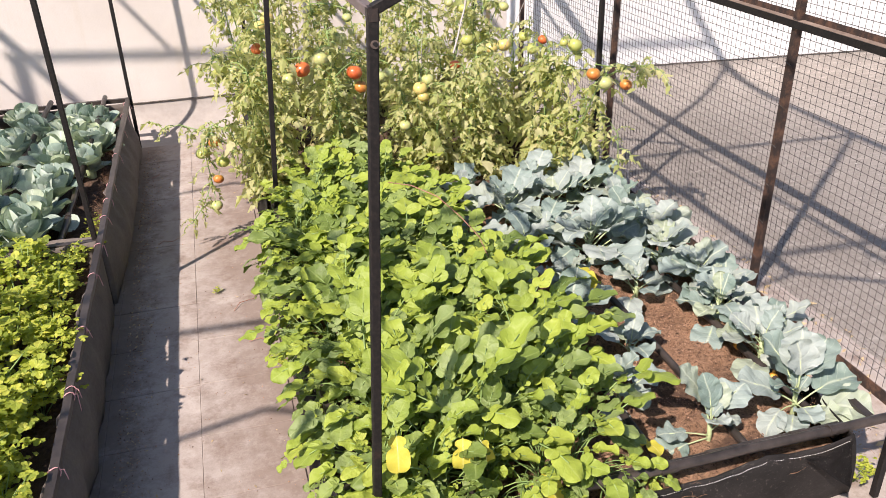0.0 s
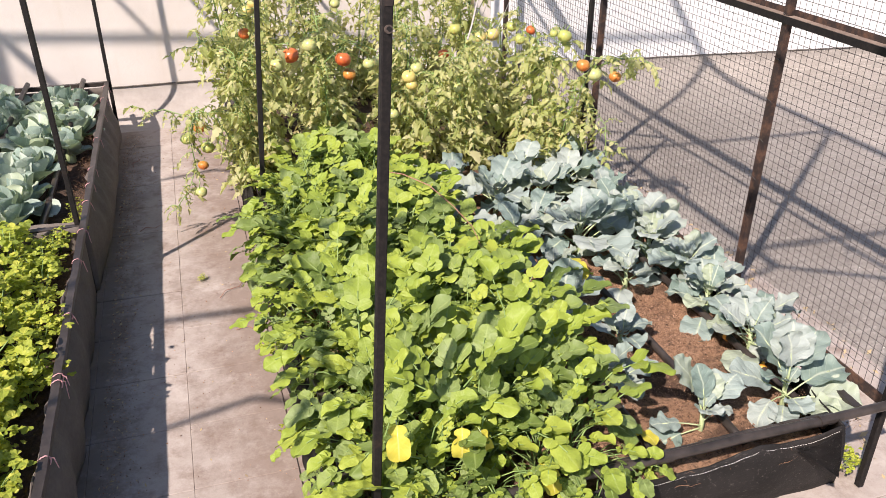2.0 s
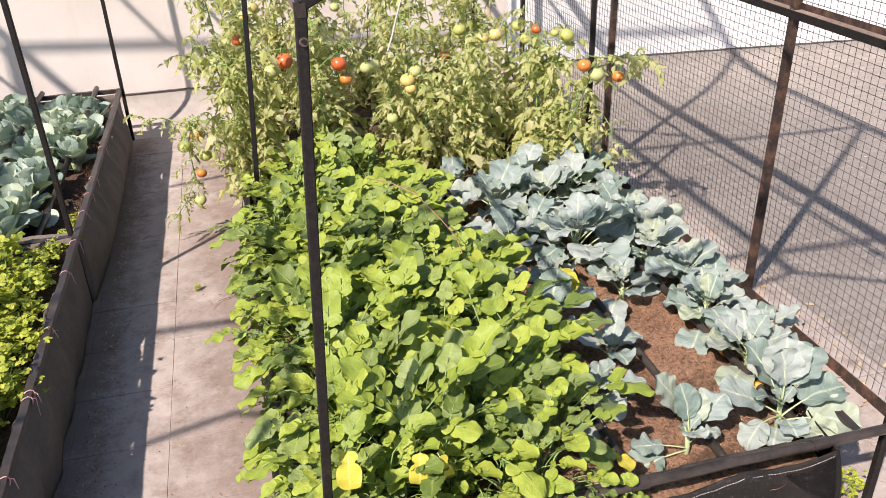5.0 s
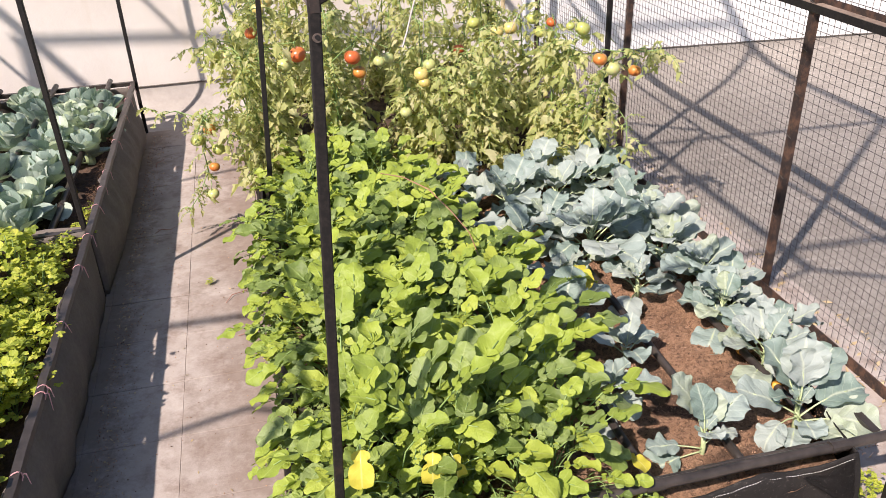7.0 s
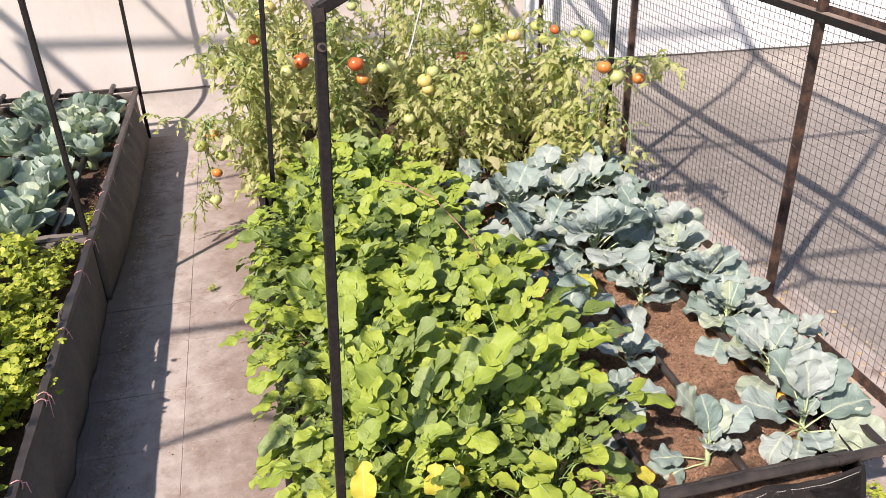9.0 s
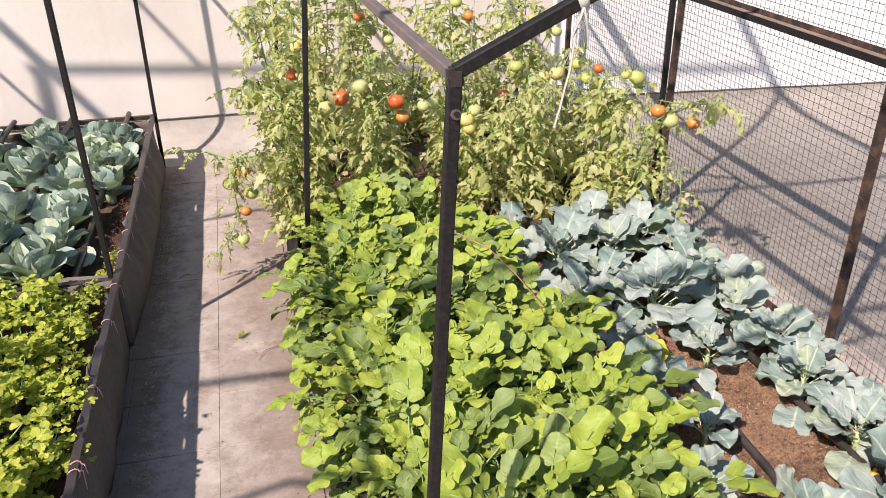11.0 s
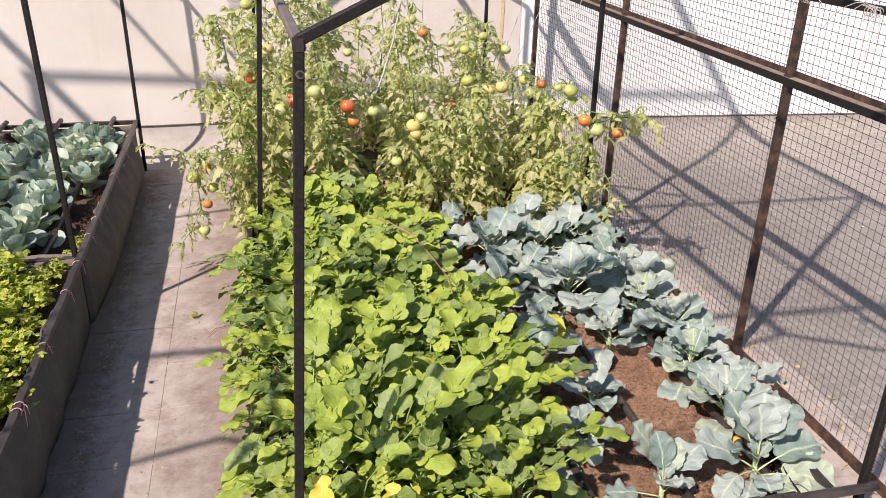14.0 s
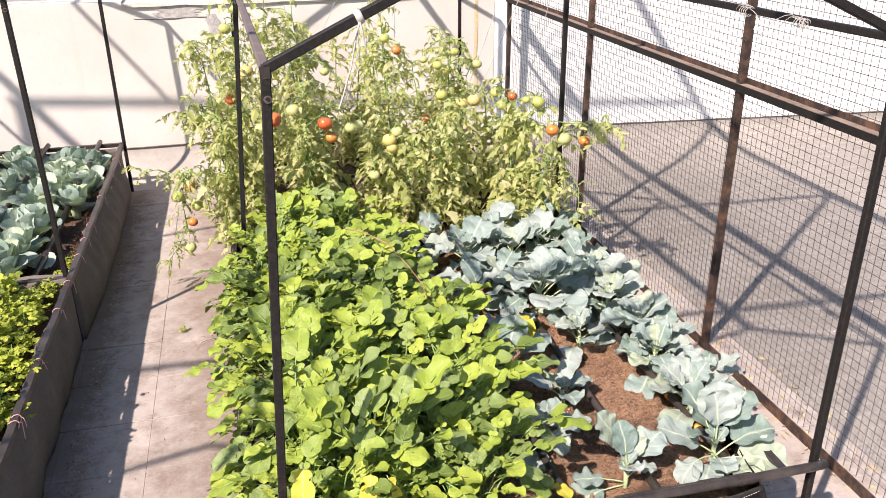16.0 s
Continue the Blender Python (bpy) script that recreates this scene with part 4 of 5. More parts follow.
rr = random.Random(5)
row = 0
y = 1.43
while y < 3.22:
    right = (0.83 if y < 1.9 else 0.84) if y < 2.35 else 0.76
    if y > 3.05:
        right = 0.66
    x = 0.26 + (0.055 if row % 2 else 0.0)
    while x < right:
        px, py = x + rr.uniform(-0.03, 0.03), y + rr.uniform(-0.03, 0.03)
        tall = 0.36 + 0.055 * rough_at(px, py, 0, 4.3, 3.0) + rr.uniform(-0.035, 0.03)
        if px < 0.29:
            tall *= 0.8
        if px > right - 0.12:
            tall *= 0.86
        if py < 1.52:
            tall *= 0.88
        radish((px, py), tall, rr.choice((22, 25, 28)), int(px * 977 + py * 7919))
        x += 0.118
    y += 0.116
    row += 1
# the row along the path, leaning out over the bag's edge in uneven tufts
for k in range(17):
    y = 1.40 + 0.107 * k + rr.uniform(-0.035, 0.035)
    full = rough_at(y, 0.3, 0.1, 5.0, 2.0)
    leaves = [(90 + rr.uniform(-75, 75), rr.uniform(-2, 62), (0.155 + 0.06 * full) * rr.uniform(0.65, 1.2)) for _ in range(11 + int(7 * full + 2))]
    radish((0.195 + rr.uniform(-0.015, 0.02), y), 0.2, 0, 7000 + k, leaves, "leafy radish plant leaning over the bag's edge")
# the row over the front edge
for k in range(6):
    x = 0.26 + 0.112 * k + rr.uniform(-0.03, 0.03)
    leaves = [(180 + rr.uniform(-65, 65), rr.uniform(5, 55), rr.uniform(0.14, 0.25)) for _ in range(12)]
    radish((x, 1.385 + rr.uniform(-0.01, 0.02)), 0.2, 0, 7100 + k, leaves, "small radish plant leaning over the bed's end")
long_leaf = tagged(new("radish_leaf", PINNATE_LEAVES[0]), "long deeply lobed radish leaf hanging over the bag's corner", "leaf")
long_leaf.matrix_basis = pose(0.255, 1.335, 0.35) @ leaf_pose(98, 18, 0.235, 12)
lime_leaf = tagged(new("radish_leaf", PINNATE_LEAVES[1]), "pale lobed radish leaf reaching over the path", "leaf")
lime_leaf.matrix_basis = pose(0.20, 1.60, 0.26) @ leaf_pose(62, 0, 0.21, -10)


def loose_leaf(name, me, at, az, lift, size, label):
    ob = tagged(new(name, me), label, "leaf", "yellowed leaves")
    ob.matrix_basis = pose(*at) @ leaf_pose(az, lift, size)
    return ob


YELLOWED = "yellowed radish leaf drooping among green ones"
for k, (at, az, lift, size, label) in enumerate((((0.268, 1.385, 0.50), 172, -38, 0.092, YELLOWED), ((0.425, 1.40, 0.44), 165, -42, 0.085, YELLOWED), ((0.46, 1.385, 0.43), 200, -50, 0.075, YELLOWED),
                                                ((1.06, 2.16, 0.375), 175, 0, 0.12, "yellowing broccoli leaf low over the soil"), ((0.19, 2.27, 0.33), 95, -25, 0.075, YELLOWED), ((0.18, 1.98, 0.30), 85, -20, 0.06, YELLOWED),
                                                ((0.60, 1.345, 0.335), 190, -20, 0.09, "dry pale leaf caught above the edge tube"), ((0.88, 1.40, 0.30), 215, 12, 0.07, YELLOWED), ((0.33, 1.36, 0.33), 150, -30, 0.06, YELLOWED))):
    loose_leaf("yellow_leaf", YELLOW_LEAVES[k % 3], at, az, lift, size, label)

bm = bmesh.new()
tube(bm, [(0, 0, 0), (0.06, -0.1, 0.02), (0.12, -0.22, 0.02), (0.16, -0.36, 0.0), (0.19, -0.46, -0.03), (0.20, -0.54, -0.08)], [0.0014, 0.0018, 0.0018, 0.0016, 0.0014, 0.0012], 6)
twig = tagged(new("twig", mesh_of("twig", bm, M_TWIG)), "thin reddish bare twig lying over the radish leaves", "twig")
twig.location = (0.54, 2.66, 0.545)


# ---- cabbages ----
def cabbage(at, size, seed, label="blue-green cabbage with loose upright spoon-shaped leaves"):
    r = random.Random(seed)
    x, y = at
    pl = thing("cabbage", (x, y, soil_z(x, y, LEFT_SOIL, 3.0)), label, "cabbage", "cabbages", r.uniform(0, 360))
    bm = bmesh.new()
    tube(bm, [(0, 0, -0.02), (0, 0, 0.07 * size / 0.2)], [0.02, 0.025], 8)
    part("stem", bm, M_STALK, pl)
    bm = bmesh.new()
    bmesh.ops.create_uvsphere(bm, u_segments=20, v_segments=12, radius=0.2 * size)
    uvl = bm.loops.layers.uv.new("UVMap")
    for v in bm.verts:
        a = math.atan2(v.co.y, v.co.x)
        k = 1 + 0.05 * math.sin(3 * a + 9 * v.co.z / size) + 0.06 * rough_at(v.co.x, v.co.y, v.co.z, 14, seed)
        v.co = Vector((v.co.x * k, v.co.y * k, v.co.z * 0.9 + 0.55 * size))
    for f in bm.faces:
        for lp in f.loops:
            lp[uvl].uv = (0.5 + 0.4 * math.sin(2 * math.atan2(lp.vert.co.y, lp.vert.co.x)), 0.5 + lp.vert.co.z)
    part("heart", bm, M_CABBAGE, pl, "pale tight heart", True)
    n = 22
    for k in range(n):
        f = k / (n - 1)
        lift = 28 + 50 * f + r.uniform(-16, 16)
        me = CABBAGE_LEAVES[(0, 1, 4, 5)[k % 4]] if f > 0.35 else CABBAGE_LEAVES[(2, 1, 6, 5)[k % 4]]
        piece("leaf", me, pl, leaf_pose(137.5 * k + r.uniform(-24, 24), lift, size * (0.94 - 0.28 * f + r.uniform(-0.22, 0.12)), r.uniform(-16, 16), (r.uniform(-0.015, 0.015), r.uniform(-0.015, 0.015), size * (0.06 + 0.18 * f))))
    return pl


for k, (x, y, s) in enumerate(((-0.80, 3.20, 0.21), (-0.78, 3.40, 0.19), (-0.77, 3.66, 0.20), (-0.635, 3.97, 0.18), (-0.77, 4.02, 0.23), (-0.625, 4.30, 0.17), (-0.75, 4.36, 0.19),
                               (-1.0, 4.20, 0.20), (-1.0, 3.78, 0.21), (-1.0, 3.45, 0.20), (-0.63, 4.62, 0.16), (-0.74, 4.68, 0.18), (-0.92, 4.47, 0.20), (-1.02, 4.72, 0.18), (-1.0, 3.2, 0.18),
                               (-1.22, 3.3, 0.2), (-1.22, 3.62, 0.2), (-1.24, 3.98, 0.2), (-1.22, 4.36, 0.2), (-1.28, 4.68, 0.2), (-1.47, 3.4, 0.2), (-1.48, 3.8, 0.2), (-1.49, 4.2, 0.2), (-1.52, 4.6, 0.2), (-1.76, 3.6, 0.19), (-1.76, 4.0, 0.2), (-1.77, 4.4, 0.19))):
    cabbage((x, y), s, 100 + k)


# ---- celery ----
def leaflet_fan(bm, uvl, at, az, tilt, size, r, lobes=3):
    """A small lobed leaf: a fan of creased blades from one point."""
    m = pose(*at, 0, 0, az) @ pose(0, 0, 0, tilt, 0, 0)
    for k in range(lobes):
        a = math.radians((k - (lobes - 1) / 2) * 58 + r.uniform(-8, 8))
        l = size * (1.0 if k == lobes // 2 else 0.8)
        d, n = Vector((math.sin(a), math.cos(a), 0)), Vector((math.cos(a), -math.sin(a), 0))
        w = l * 0.42
        drop = r.uniform(-0.25, 0.05) * l
        pts = [Vector((0, 0, 0)), d * l * 0.55 - n * w + Vector((0, 0, 0.12 * l)), d * l * 0.9 - n * w * 0.55 + Vector((0, 0, drop * 0.6)), d * l + Vector((0, 0, drop)), d * l * 0.9 + n * w * 0.55 + Vector((0, 0, drop * 0.6)), d * l * 0.55 + n * w + Vector((0, 0, 0.12 * l)), d * l * 0.5]
        uv = [(0.5, 0), (0, 0.5), (0.2, 0.9), (0.5, 1), (0.8, 0.9), (1, 0.5), (0.5, 0.5)]
        vs = [bm.verts.new(m @ p) for p in pts]
        for tri in ((0, 6, 1), (1, 6, 2), (2, 6, 3), (3, 6, 4), (4, 6, 5), (5, 6, 0)):
            f = bm.faces.new([vs[i] for i in tri])
            for lp, i in zip(f.loops, tri):
                lp[uvl].uv = uv[i]


def celery_meshes(seed):
    r = random.Random(seed)
    leaf_bm, stalks = bmesh.new(), []
    uvl = leaf_bm.loops.layers.uv.new("UVMap")
    for k in range(11):
        az, reach, high = r.uniform(0, 6.283), r.uniform(0.02, 0.12), r.uniform(0.10, 0.21)
        tip = Vector((reach * math.cos(az), reach * math.sin(az), high))
        stalks.append(mesh_of("celery_stalk", tube(bmesh.new(), [(0, 0, 0), tip * 0.55 + Vector((0, 0, 0.02)), tip], [0.003, 0.0022, 0.0012], 5), M_STALK_DARK))
        for j in range(9):
            p = tip + Vector((r.uniform(-0.04, 0.04), r.uniform(-0.04, 0.04), r.uniform(-0.06, 0.012)))
            leaflet_fan(leaf_bm, uvl, p, r.uniform(0, 360), r.uniform(-30, 50), r.uniform(0.016, 0.036), r)
    return mesh_of("celery_foliage", leaf_bm, M_CELERY, False), stalks


CELERY = [celery_meshes(300 + k) for k in range(6)]
rr = random.Random(8)
for i in range(10):
    for j in range(14):
        x, y = -0.635 - 0.125 * i + rr.uniform(-0.03, 0.03), 1.1 + 0.135 * j + rr.uniform(-0.03, 0.03)
        if y > 2.95:
            continue
        pl = thing("celery_plant", (x, y, LEFT_SOIL - 0.01), "bright yellow-green celery plant in a dense patch", "plant", "celery plants", rr.uniform(0, 360))
        fol, stk = rr.choice(CELERY)
        k = rr.uniform(0.75, 1.3) if i else rr.uniform(0.6, 0.85)
        for st in stk if i < 4 else stk[:2]:
            piece("stalk", st, pl, Matrix.Diagonal((k, k, k, 1)))
        tagged(piece("foliage", fol, pl, Matrix.Diagonal((k, k, k, 1))), kind="stuff")


# ---- tomatoes ----
def blade(bm, uvl, m, l, w, r, mat=0):
    """One drooping tomato leaflet with a toothed outline, creased along its rib."""
    drop, fold, curl = r.uniform(-0.15, 0.95) * l, r.uniform(-0.5, 0.9) * w, r.uniform(-0.35, 0.35) * l
    rows = ((0.0, 0.12), (0.2, 0.95), (0.32, 0.66), (0.5, 0.92), (0.63, 0.5), (0.8, 0.5), (1.0, 0.0))
    mids, ls, rs = [], [], []
    for b, k in rows:
        z = -drop * b * b
        mids.append(bm.verts.new(m @ Vector((curl * b * b, l * b, z))))
        if k > 0.01:
            ls.append(bm.verts.new(m @ Vector((-w * k + curl * b * b, l * (b - 0.05), z + fold * k * r.uniform(0.6, 1.3)))))
            rs.append(bm.verts.new(m @ Vector((w * k + curl * b * b, l * (b - 0.05), z + fold * k * r.uniform(0.6, 1.3)))))
    faces = []
    for i in range(len(rows) - 1):
        for side, flip in ((ls, False), (rs, True)):
            a = [mids[i], mids[i + 1]] + ([side[i + 1]] if i + 1 < len(side) else []) + [side[i]]
            f = bm.faces.new(a[::-1] if flip else a)
            f.material_index = mat
            for lp in f.loops:
                u = 0.5 if lp.vert in mids else (1.0 if flip else 0.0)
                lp[uvl].uv = (u, rows[i][0])


def compound_leaf(bm, uvl, at, az, lift, length, r, mat=0):
    """A tomato leaf: a drooping stalk with pairs of leaflets and one at the tip."""
    d = Vector((math.cos(az), math.sin(az), 0))
    pts, p = [Vector(at)], Vector(at)
    a = lift
    for k in range(5):
        p = p + (d * math.cos(a) + Vector((0, 0, math.sin(a)))) * (length / 5)
        a -= r.uniform(0.2, 0.45)
        pts.append(p.copy())
    first = len(bm.faces)
    tube(bm, pts, [0.0022, 0.002, 0.0017, 0.0014, 0.0011, 0.0008], 4, caps=False)
    bm.faces.ensure_lookup_table()
    for k in range(first, len(bm.faces)):
        bm.faces[k].material_index = 1
    heading = math.degrees(az) - 90
    for k in range(1, 6):
        for side in ((-1, 1) if k < 5 else (0,)):
            l = length * r.uniform(0.12, 0.36) * (1.15 if side == 0 else 1.0)
            if k in (1, 3) and r.random() < 0.4:
                l *= 0.5
            m = Matrix.Translation(pts[k]) @ pose(0, 0, 0, 0, 0, heading - side * r.uniform(45, 85)) @ pose(0, 0, 0, r.uniform(-55, 10), r.uniform(-30, 30), 0)
            blade(bm, uvl, m, l * 0.9, l * r.uniform(0.26, 0.42), r, mat)


def fruit_mesh(mat, seed):
    r = random.Random(seed)
    bm = bmesh.new()
    bmesh.ops.create_uvsphere(bm, u_segments=18, v_segments=12, radius=1.0)
    ribs = r.choice((4, 5, 6))
    for v in bm.verts:
        a = math.atan2(v.co.y, v.co.x)
        top = max(0.0, v.co.z)
        k = 1 + 0.035 * math.cos(ribs * a) * top
        v.co = Vector((v.co.x * k, v.co.y * k, v.co.z * 0.86 - 0.16 * math.exp(-((v.co.x ** 2 + v.co.y ** 2) / 0.06)) * (1 if v.co.z > 0 else 0)))
        v.co *= 0.034
    return mesh_of("tomato", bm, mat)


def calyx_mesh():
    bm = bmesh.new()
    for k in range(5):
        a = 2 * math.pi * k / 5
        d, n = Vector((math.cos(a), math.sin(a), 0)), Vector((-math.sin(a), math.cos(a), 0))
        vs = [bm.verts.new(p) for p in (n * 0.003, d * 0.012 + n * 0.0035 + Vector((0, 0, 0.002)), d * 0.024 + Vector((0, 0, -0.003)), d * 0.012 - n * 0.0035 + Vector((0, 0, 0.002)), -n * 0.003)]
        bm.faces.new(vs)
    tube(bm, [(0, 0, -0.002), (0.002, 0, 0.012), (0.008, 0, 0.03)], [0.003, 0.0022, 0.002], 5)
    return mesh_of("calyx", bm, M_STALK_DARK)


CALYX = calyx_mesh()
FRUIT = {name: fruit_mesh(mat, k) for k, (name, mat) in enumerate((("red", M_RED), ("orange", M_ORANGE), ("pale", M_PALE), ("green", M_GREEN), ("yellow", M_YELLOWFRUIT)))}
FRUIT_LABEL = {"red": "ripe red tomato", "orange": "orange half-ripe tomato", "pale": "pale green-white unripe tomato", "green": "green unripe tomato", "yellow": "pale yellow ripening tomato"}


def tomato_plant(at, height, seed, n_leaves, fruits=(), sway=(0.0, 0.0), spread=0.16, label="staked tomato plant with drooping leaves and ripening fruit"):
    r = random.Random(seed)
    x, y = at
    z = BED_SOIL + 0.015
    pl = thing("tomato_plant", (x, y, z), label, "tomato plant", "tomato plants")
    leaf_bm, wilt_bm = bmesh.new(), bmesh.new()
    uvl, uvw = leaf_bm.loops.layers.uv.new("UVMap"), wilt_bm.loops.layers.uv.new("UVMap")
    top = height - z
    lines = []
    for s in range(3):
        a, h = r.uniform(0, 6.283), top * (1.0 if s == 0 else r.uniform(0.7, 0.95))
        out = 0.05 if s == 0 else r.uniform(0.08, 0.16)
        line = []
        for k in range(9):
            f = k / 8
            line.append(Vector((out * math.cos(a) * f ** 0.7 + sway[0] * f * f + 0.02 * rough_at(f, s, seed, 5.0), out * math.sin(a) * f ** 0.7 + sway[1] * f * f + 0.02 * rough_at(f, s, seed + 9, 5.0), h * f)))
        lines.append(line)
        part("stem", tube(bmesh.new(), line, [0.0055 - 0.0035 * k / 8 for k in range(9)], 6), M_STALK_DARK, pl, "", True)
    n_leaves = int(4.4 * n_leaves)
    for k in range(n_leaves):
        line = lines[k % 3]
        f = 0.04 + 0.96 * r.random() ** 0.95 if k % 4 else 0.03 + 0.36 * r.random()
        i = min(int(f * 8), 7)
        p = line[i].lerp(line[i + 1], f * 8 - i)
        wilted = r.random() < 0.6 - 0.7 * f
        bm, uv = (wilt_bm, uvw) if wilted else (leaf_bm, uvl)
        compound_leaf(bm, uv, p, r.uniform(0, 6.283), r.uniform(-0.9, 0.2) if wilted else r.uniform(-0.2, 0.9), spread * r.uniform(0.6, 1.15) * (1.1 - 0.3 * f), r)
    tagged(part("foliage", leaf_bm, [M_TOMATO_LEAF, M_STALK_DARK], pl), kind="stuff")
    tagged(part("wilted_foliage", wilt_bm, [M_TOMATO_DRY, M_STALK_DARK], pl, "wilted yellow-brown leaves"), kind="stuff")
    for kind, fx, fy, fz, d in fruits:
        q = Vector((fx - x, fy - y, fz - z))
        ob = piece("tomato", FRUIT[kind], pl, Matrix.Translation(q) @ pose(0, 0, 0, r.uniform(-18, 18), r.uniform(-18, 18), r.uniform(0, 360)) @ Matrix.Diagonal((d / 0.066, d / 0.066, d / 0.066, 1)), FRUIT_LABEL[kind])
        piece("calyx", CALYX, ob, Matrix.Translation((0, 0, 0.024)), "green star-shaped calyx")
        line = min(lines, key=lambda ln: min((p - q).length for p in ln))
        near = min(line, key=lambda p: (p - q).length + (0.3 if p.z < q.z else 0))
        bm = bmesh.new()
        tube(bm, [near, near.lerp(q, 0.5) + Vector((0, 0, 0.03)), q + Vector((0, 0, 0.03 * d / 0.068 + 0.02))], [0.0026, 0.0022, 0.002], 5)
        part("truss_stalk", bm, M_STALK_DARK, pl)
    return pl


tomato_plant((0.22, 3.42), 1.02, 501, 62, [("pale", 0.289, 3.36, 0.758, 0.062), ("red", 0.345, 3.34, 0.80, 0.068), ("red", 0.177, 3.40, 0.885, 0.048), ("pale", 0.07, 3.40, 0.80, 0.045)])
tomato_plant((0.52, 3.46), 0.95, 502, 62, [("pale", 0.437, 3.42, 0.815, 0.068), ("red", 0.565, 3.37, 0.76, 0.066), ("orange", 0.592, 3.39, 0.69, 0.055), ("pale", 0.50, 3.4, 0.66, 0.04), ("pale", 0.679, 3.4, 0.725, 0.05), ("pale", 0.717, 3.4, 0.735, 0.05)])
tomato_plant((0.85, 3.44), 0.86, 503, 58, [("yellow", 0.85, 3.38, 0.66, 0.062), ("pale", 0.89, 3.40, 0.69, 0.055), ("yellow", 0.86, 3.37, 0.625, 0.05), ("pale", 0.776, 3.38, 0.50, 0.05), ("red", 1.045, 3.5, 0.715, 0.05)])
tomato_plant((1.16, 3.38), 0.82, 504, 58, [("yellow", 1.235, 3.55, 0.765, 0.058), ("yellow", 1.295, 3.55, 0.775, 0.064), ("pale", 1.05, 3.3, 0.62, 0.045)])
tomato_plant((1.42, 3.26), 0.84, 505, 54, [("green", 1.49, 3.20, 0.835, 0.062), ("green", 1.42, 3.16, 0.86, 0.036), ("red", 1.50, 3.58, 0.775, 0.046), ("green", 1.44, 3.56, 0.74, 0.05)], sway=(0.05, -0.05))
tomato_plant((0.22, 3.95), 1.28, 506, 58, [("yellow", 0.256, 3.75, 0.935, 0.06), ("yellow", 0.221, 3.76, 0.90, 0.055), ("green", 0.23, 3.8, 1.206, 0.04), ("green", 0.18, 3.8, 1.12, 0.055)])
tomato_plant((0.55, 4.0), 1.26, 507, 58, [("orange", 0.498, 3.8, 1.006, 0.05), ("pale", 0.62, 3.8, 0.9, 0.045)])
tomato_plant((0.98, 4.0), 1.18, 508, 50, [("orange", 0.974, 3.8, 0.984, 0.05), ("green", 0.918, 3.8, 1.044, 0.05), ("green", 0.93, 3.82, 1.08, 0.035), ("green", 0.997, 3.78, 0.76, 0.05), ("green", 0.90, 3.8, 1.11, 0.03)])
tomato_plant((1.28, 3.95), 1.02, 509, 44, [("green", 1.18, 3.8, 0.899, 0.05), ("pale", 1.109, 3.8, 0.931, 0.04), ("green", 1.269, 3.8, 0.961, 0.045), ("pale", 1.383, 3.8, 0.896, 0.05), ("green", 1.199, 3.8, 0.749, 0.06)])
tomato_plant((1.50, 3.75), 0.86, 510, 40, [("green", 1.451, 3.7, 0.767, 0.05), ("green", 1.54, 3.7, 0.66, 0.036)])
tomato_plant((0.36, 4.5), 1.25, 511, 44)
tomato_plant((0.85, 4.5), 1.1, 512, 40)
tomato_plant((1.3, 4.45), 1.0, 513, 40)


def tomato_branch(name, pts, seed, n_leaves, fruits, spread, label):
    """A long side shoot that hangs out over the edge."""
    r = random.Random(seed)
    o = Vector(pts[0])
    pl = thing(name, pts[0], label, "tomato plant", "tomato plants")
    stem_bm, leaf_bm = bmesh.new(), bmesh.new()
    uvl = leaf_bm.loops.layers.uv.new("UVMap")
    line = [Vector(p) - o for p in pts]
    tube(stem_bm, line, [0.0036 - 0.002 * k / (len(line) - 1) for k in range(len(line))], 6)
    part("stem", stem_bm, M_STALK_DARK, pl, "", True)
    n = len(line) - 1
    for k in range(n_leaves):
        f = 0.15 + 0.85 * k / max(1, n_leaves - 1)
        i = min(int(f * n), n - 1)
        compound_leaf(leaf_bm, uvl, line[i].lerp(line[i + 1], f * n - i), r.uniform(0, 6.283), r.uniform(-0.7, 0.6), spread * r.uniform(0.6, 1.2), r)
    tagged(part("foliage", leaf_bm, [M_TOMATO_LEAF, M_STALK_DARK], pl), kind="stuff")
    for kind, fx, fy, fz, d in fruits:
        q = Vector((fx, fy, fz)) - o
        ob = piece("tomato", FRUIT[kind], pl, Matrix.Translation(q) @ pose(0, 0, 0, r.uniform(-15, 15), r.uniform(-15, 15), 0) @ Matrix.Diagonal((d / 0.066, d / 0.066, d / 0.066, 1)), FRUIT_LABEL[kind])
        piece("calyx", CALYX, ob, Matrix.Translation((0, 0, 0.024)), "green star-shaped calyx")
        near = min(line, key=lambda p: (p - q).length + (0.2 if p.z < q.z else 0))
        bm = bmesh.new()
        tube(bm, [near, near.lerp(q, 0.6) + Vector((0, 0, 0.02)), q + Vector((0, 0, 0.04))], [0.0026, 0.0022, 0.002], 5)
        part("truss_stalk", bm, M_STALK_DARK, pl)
    return pl


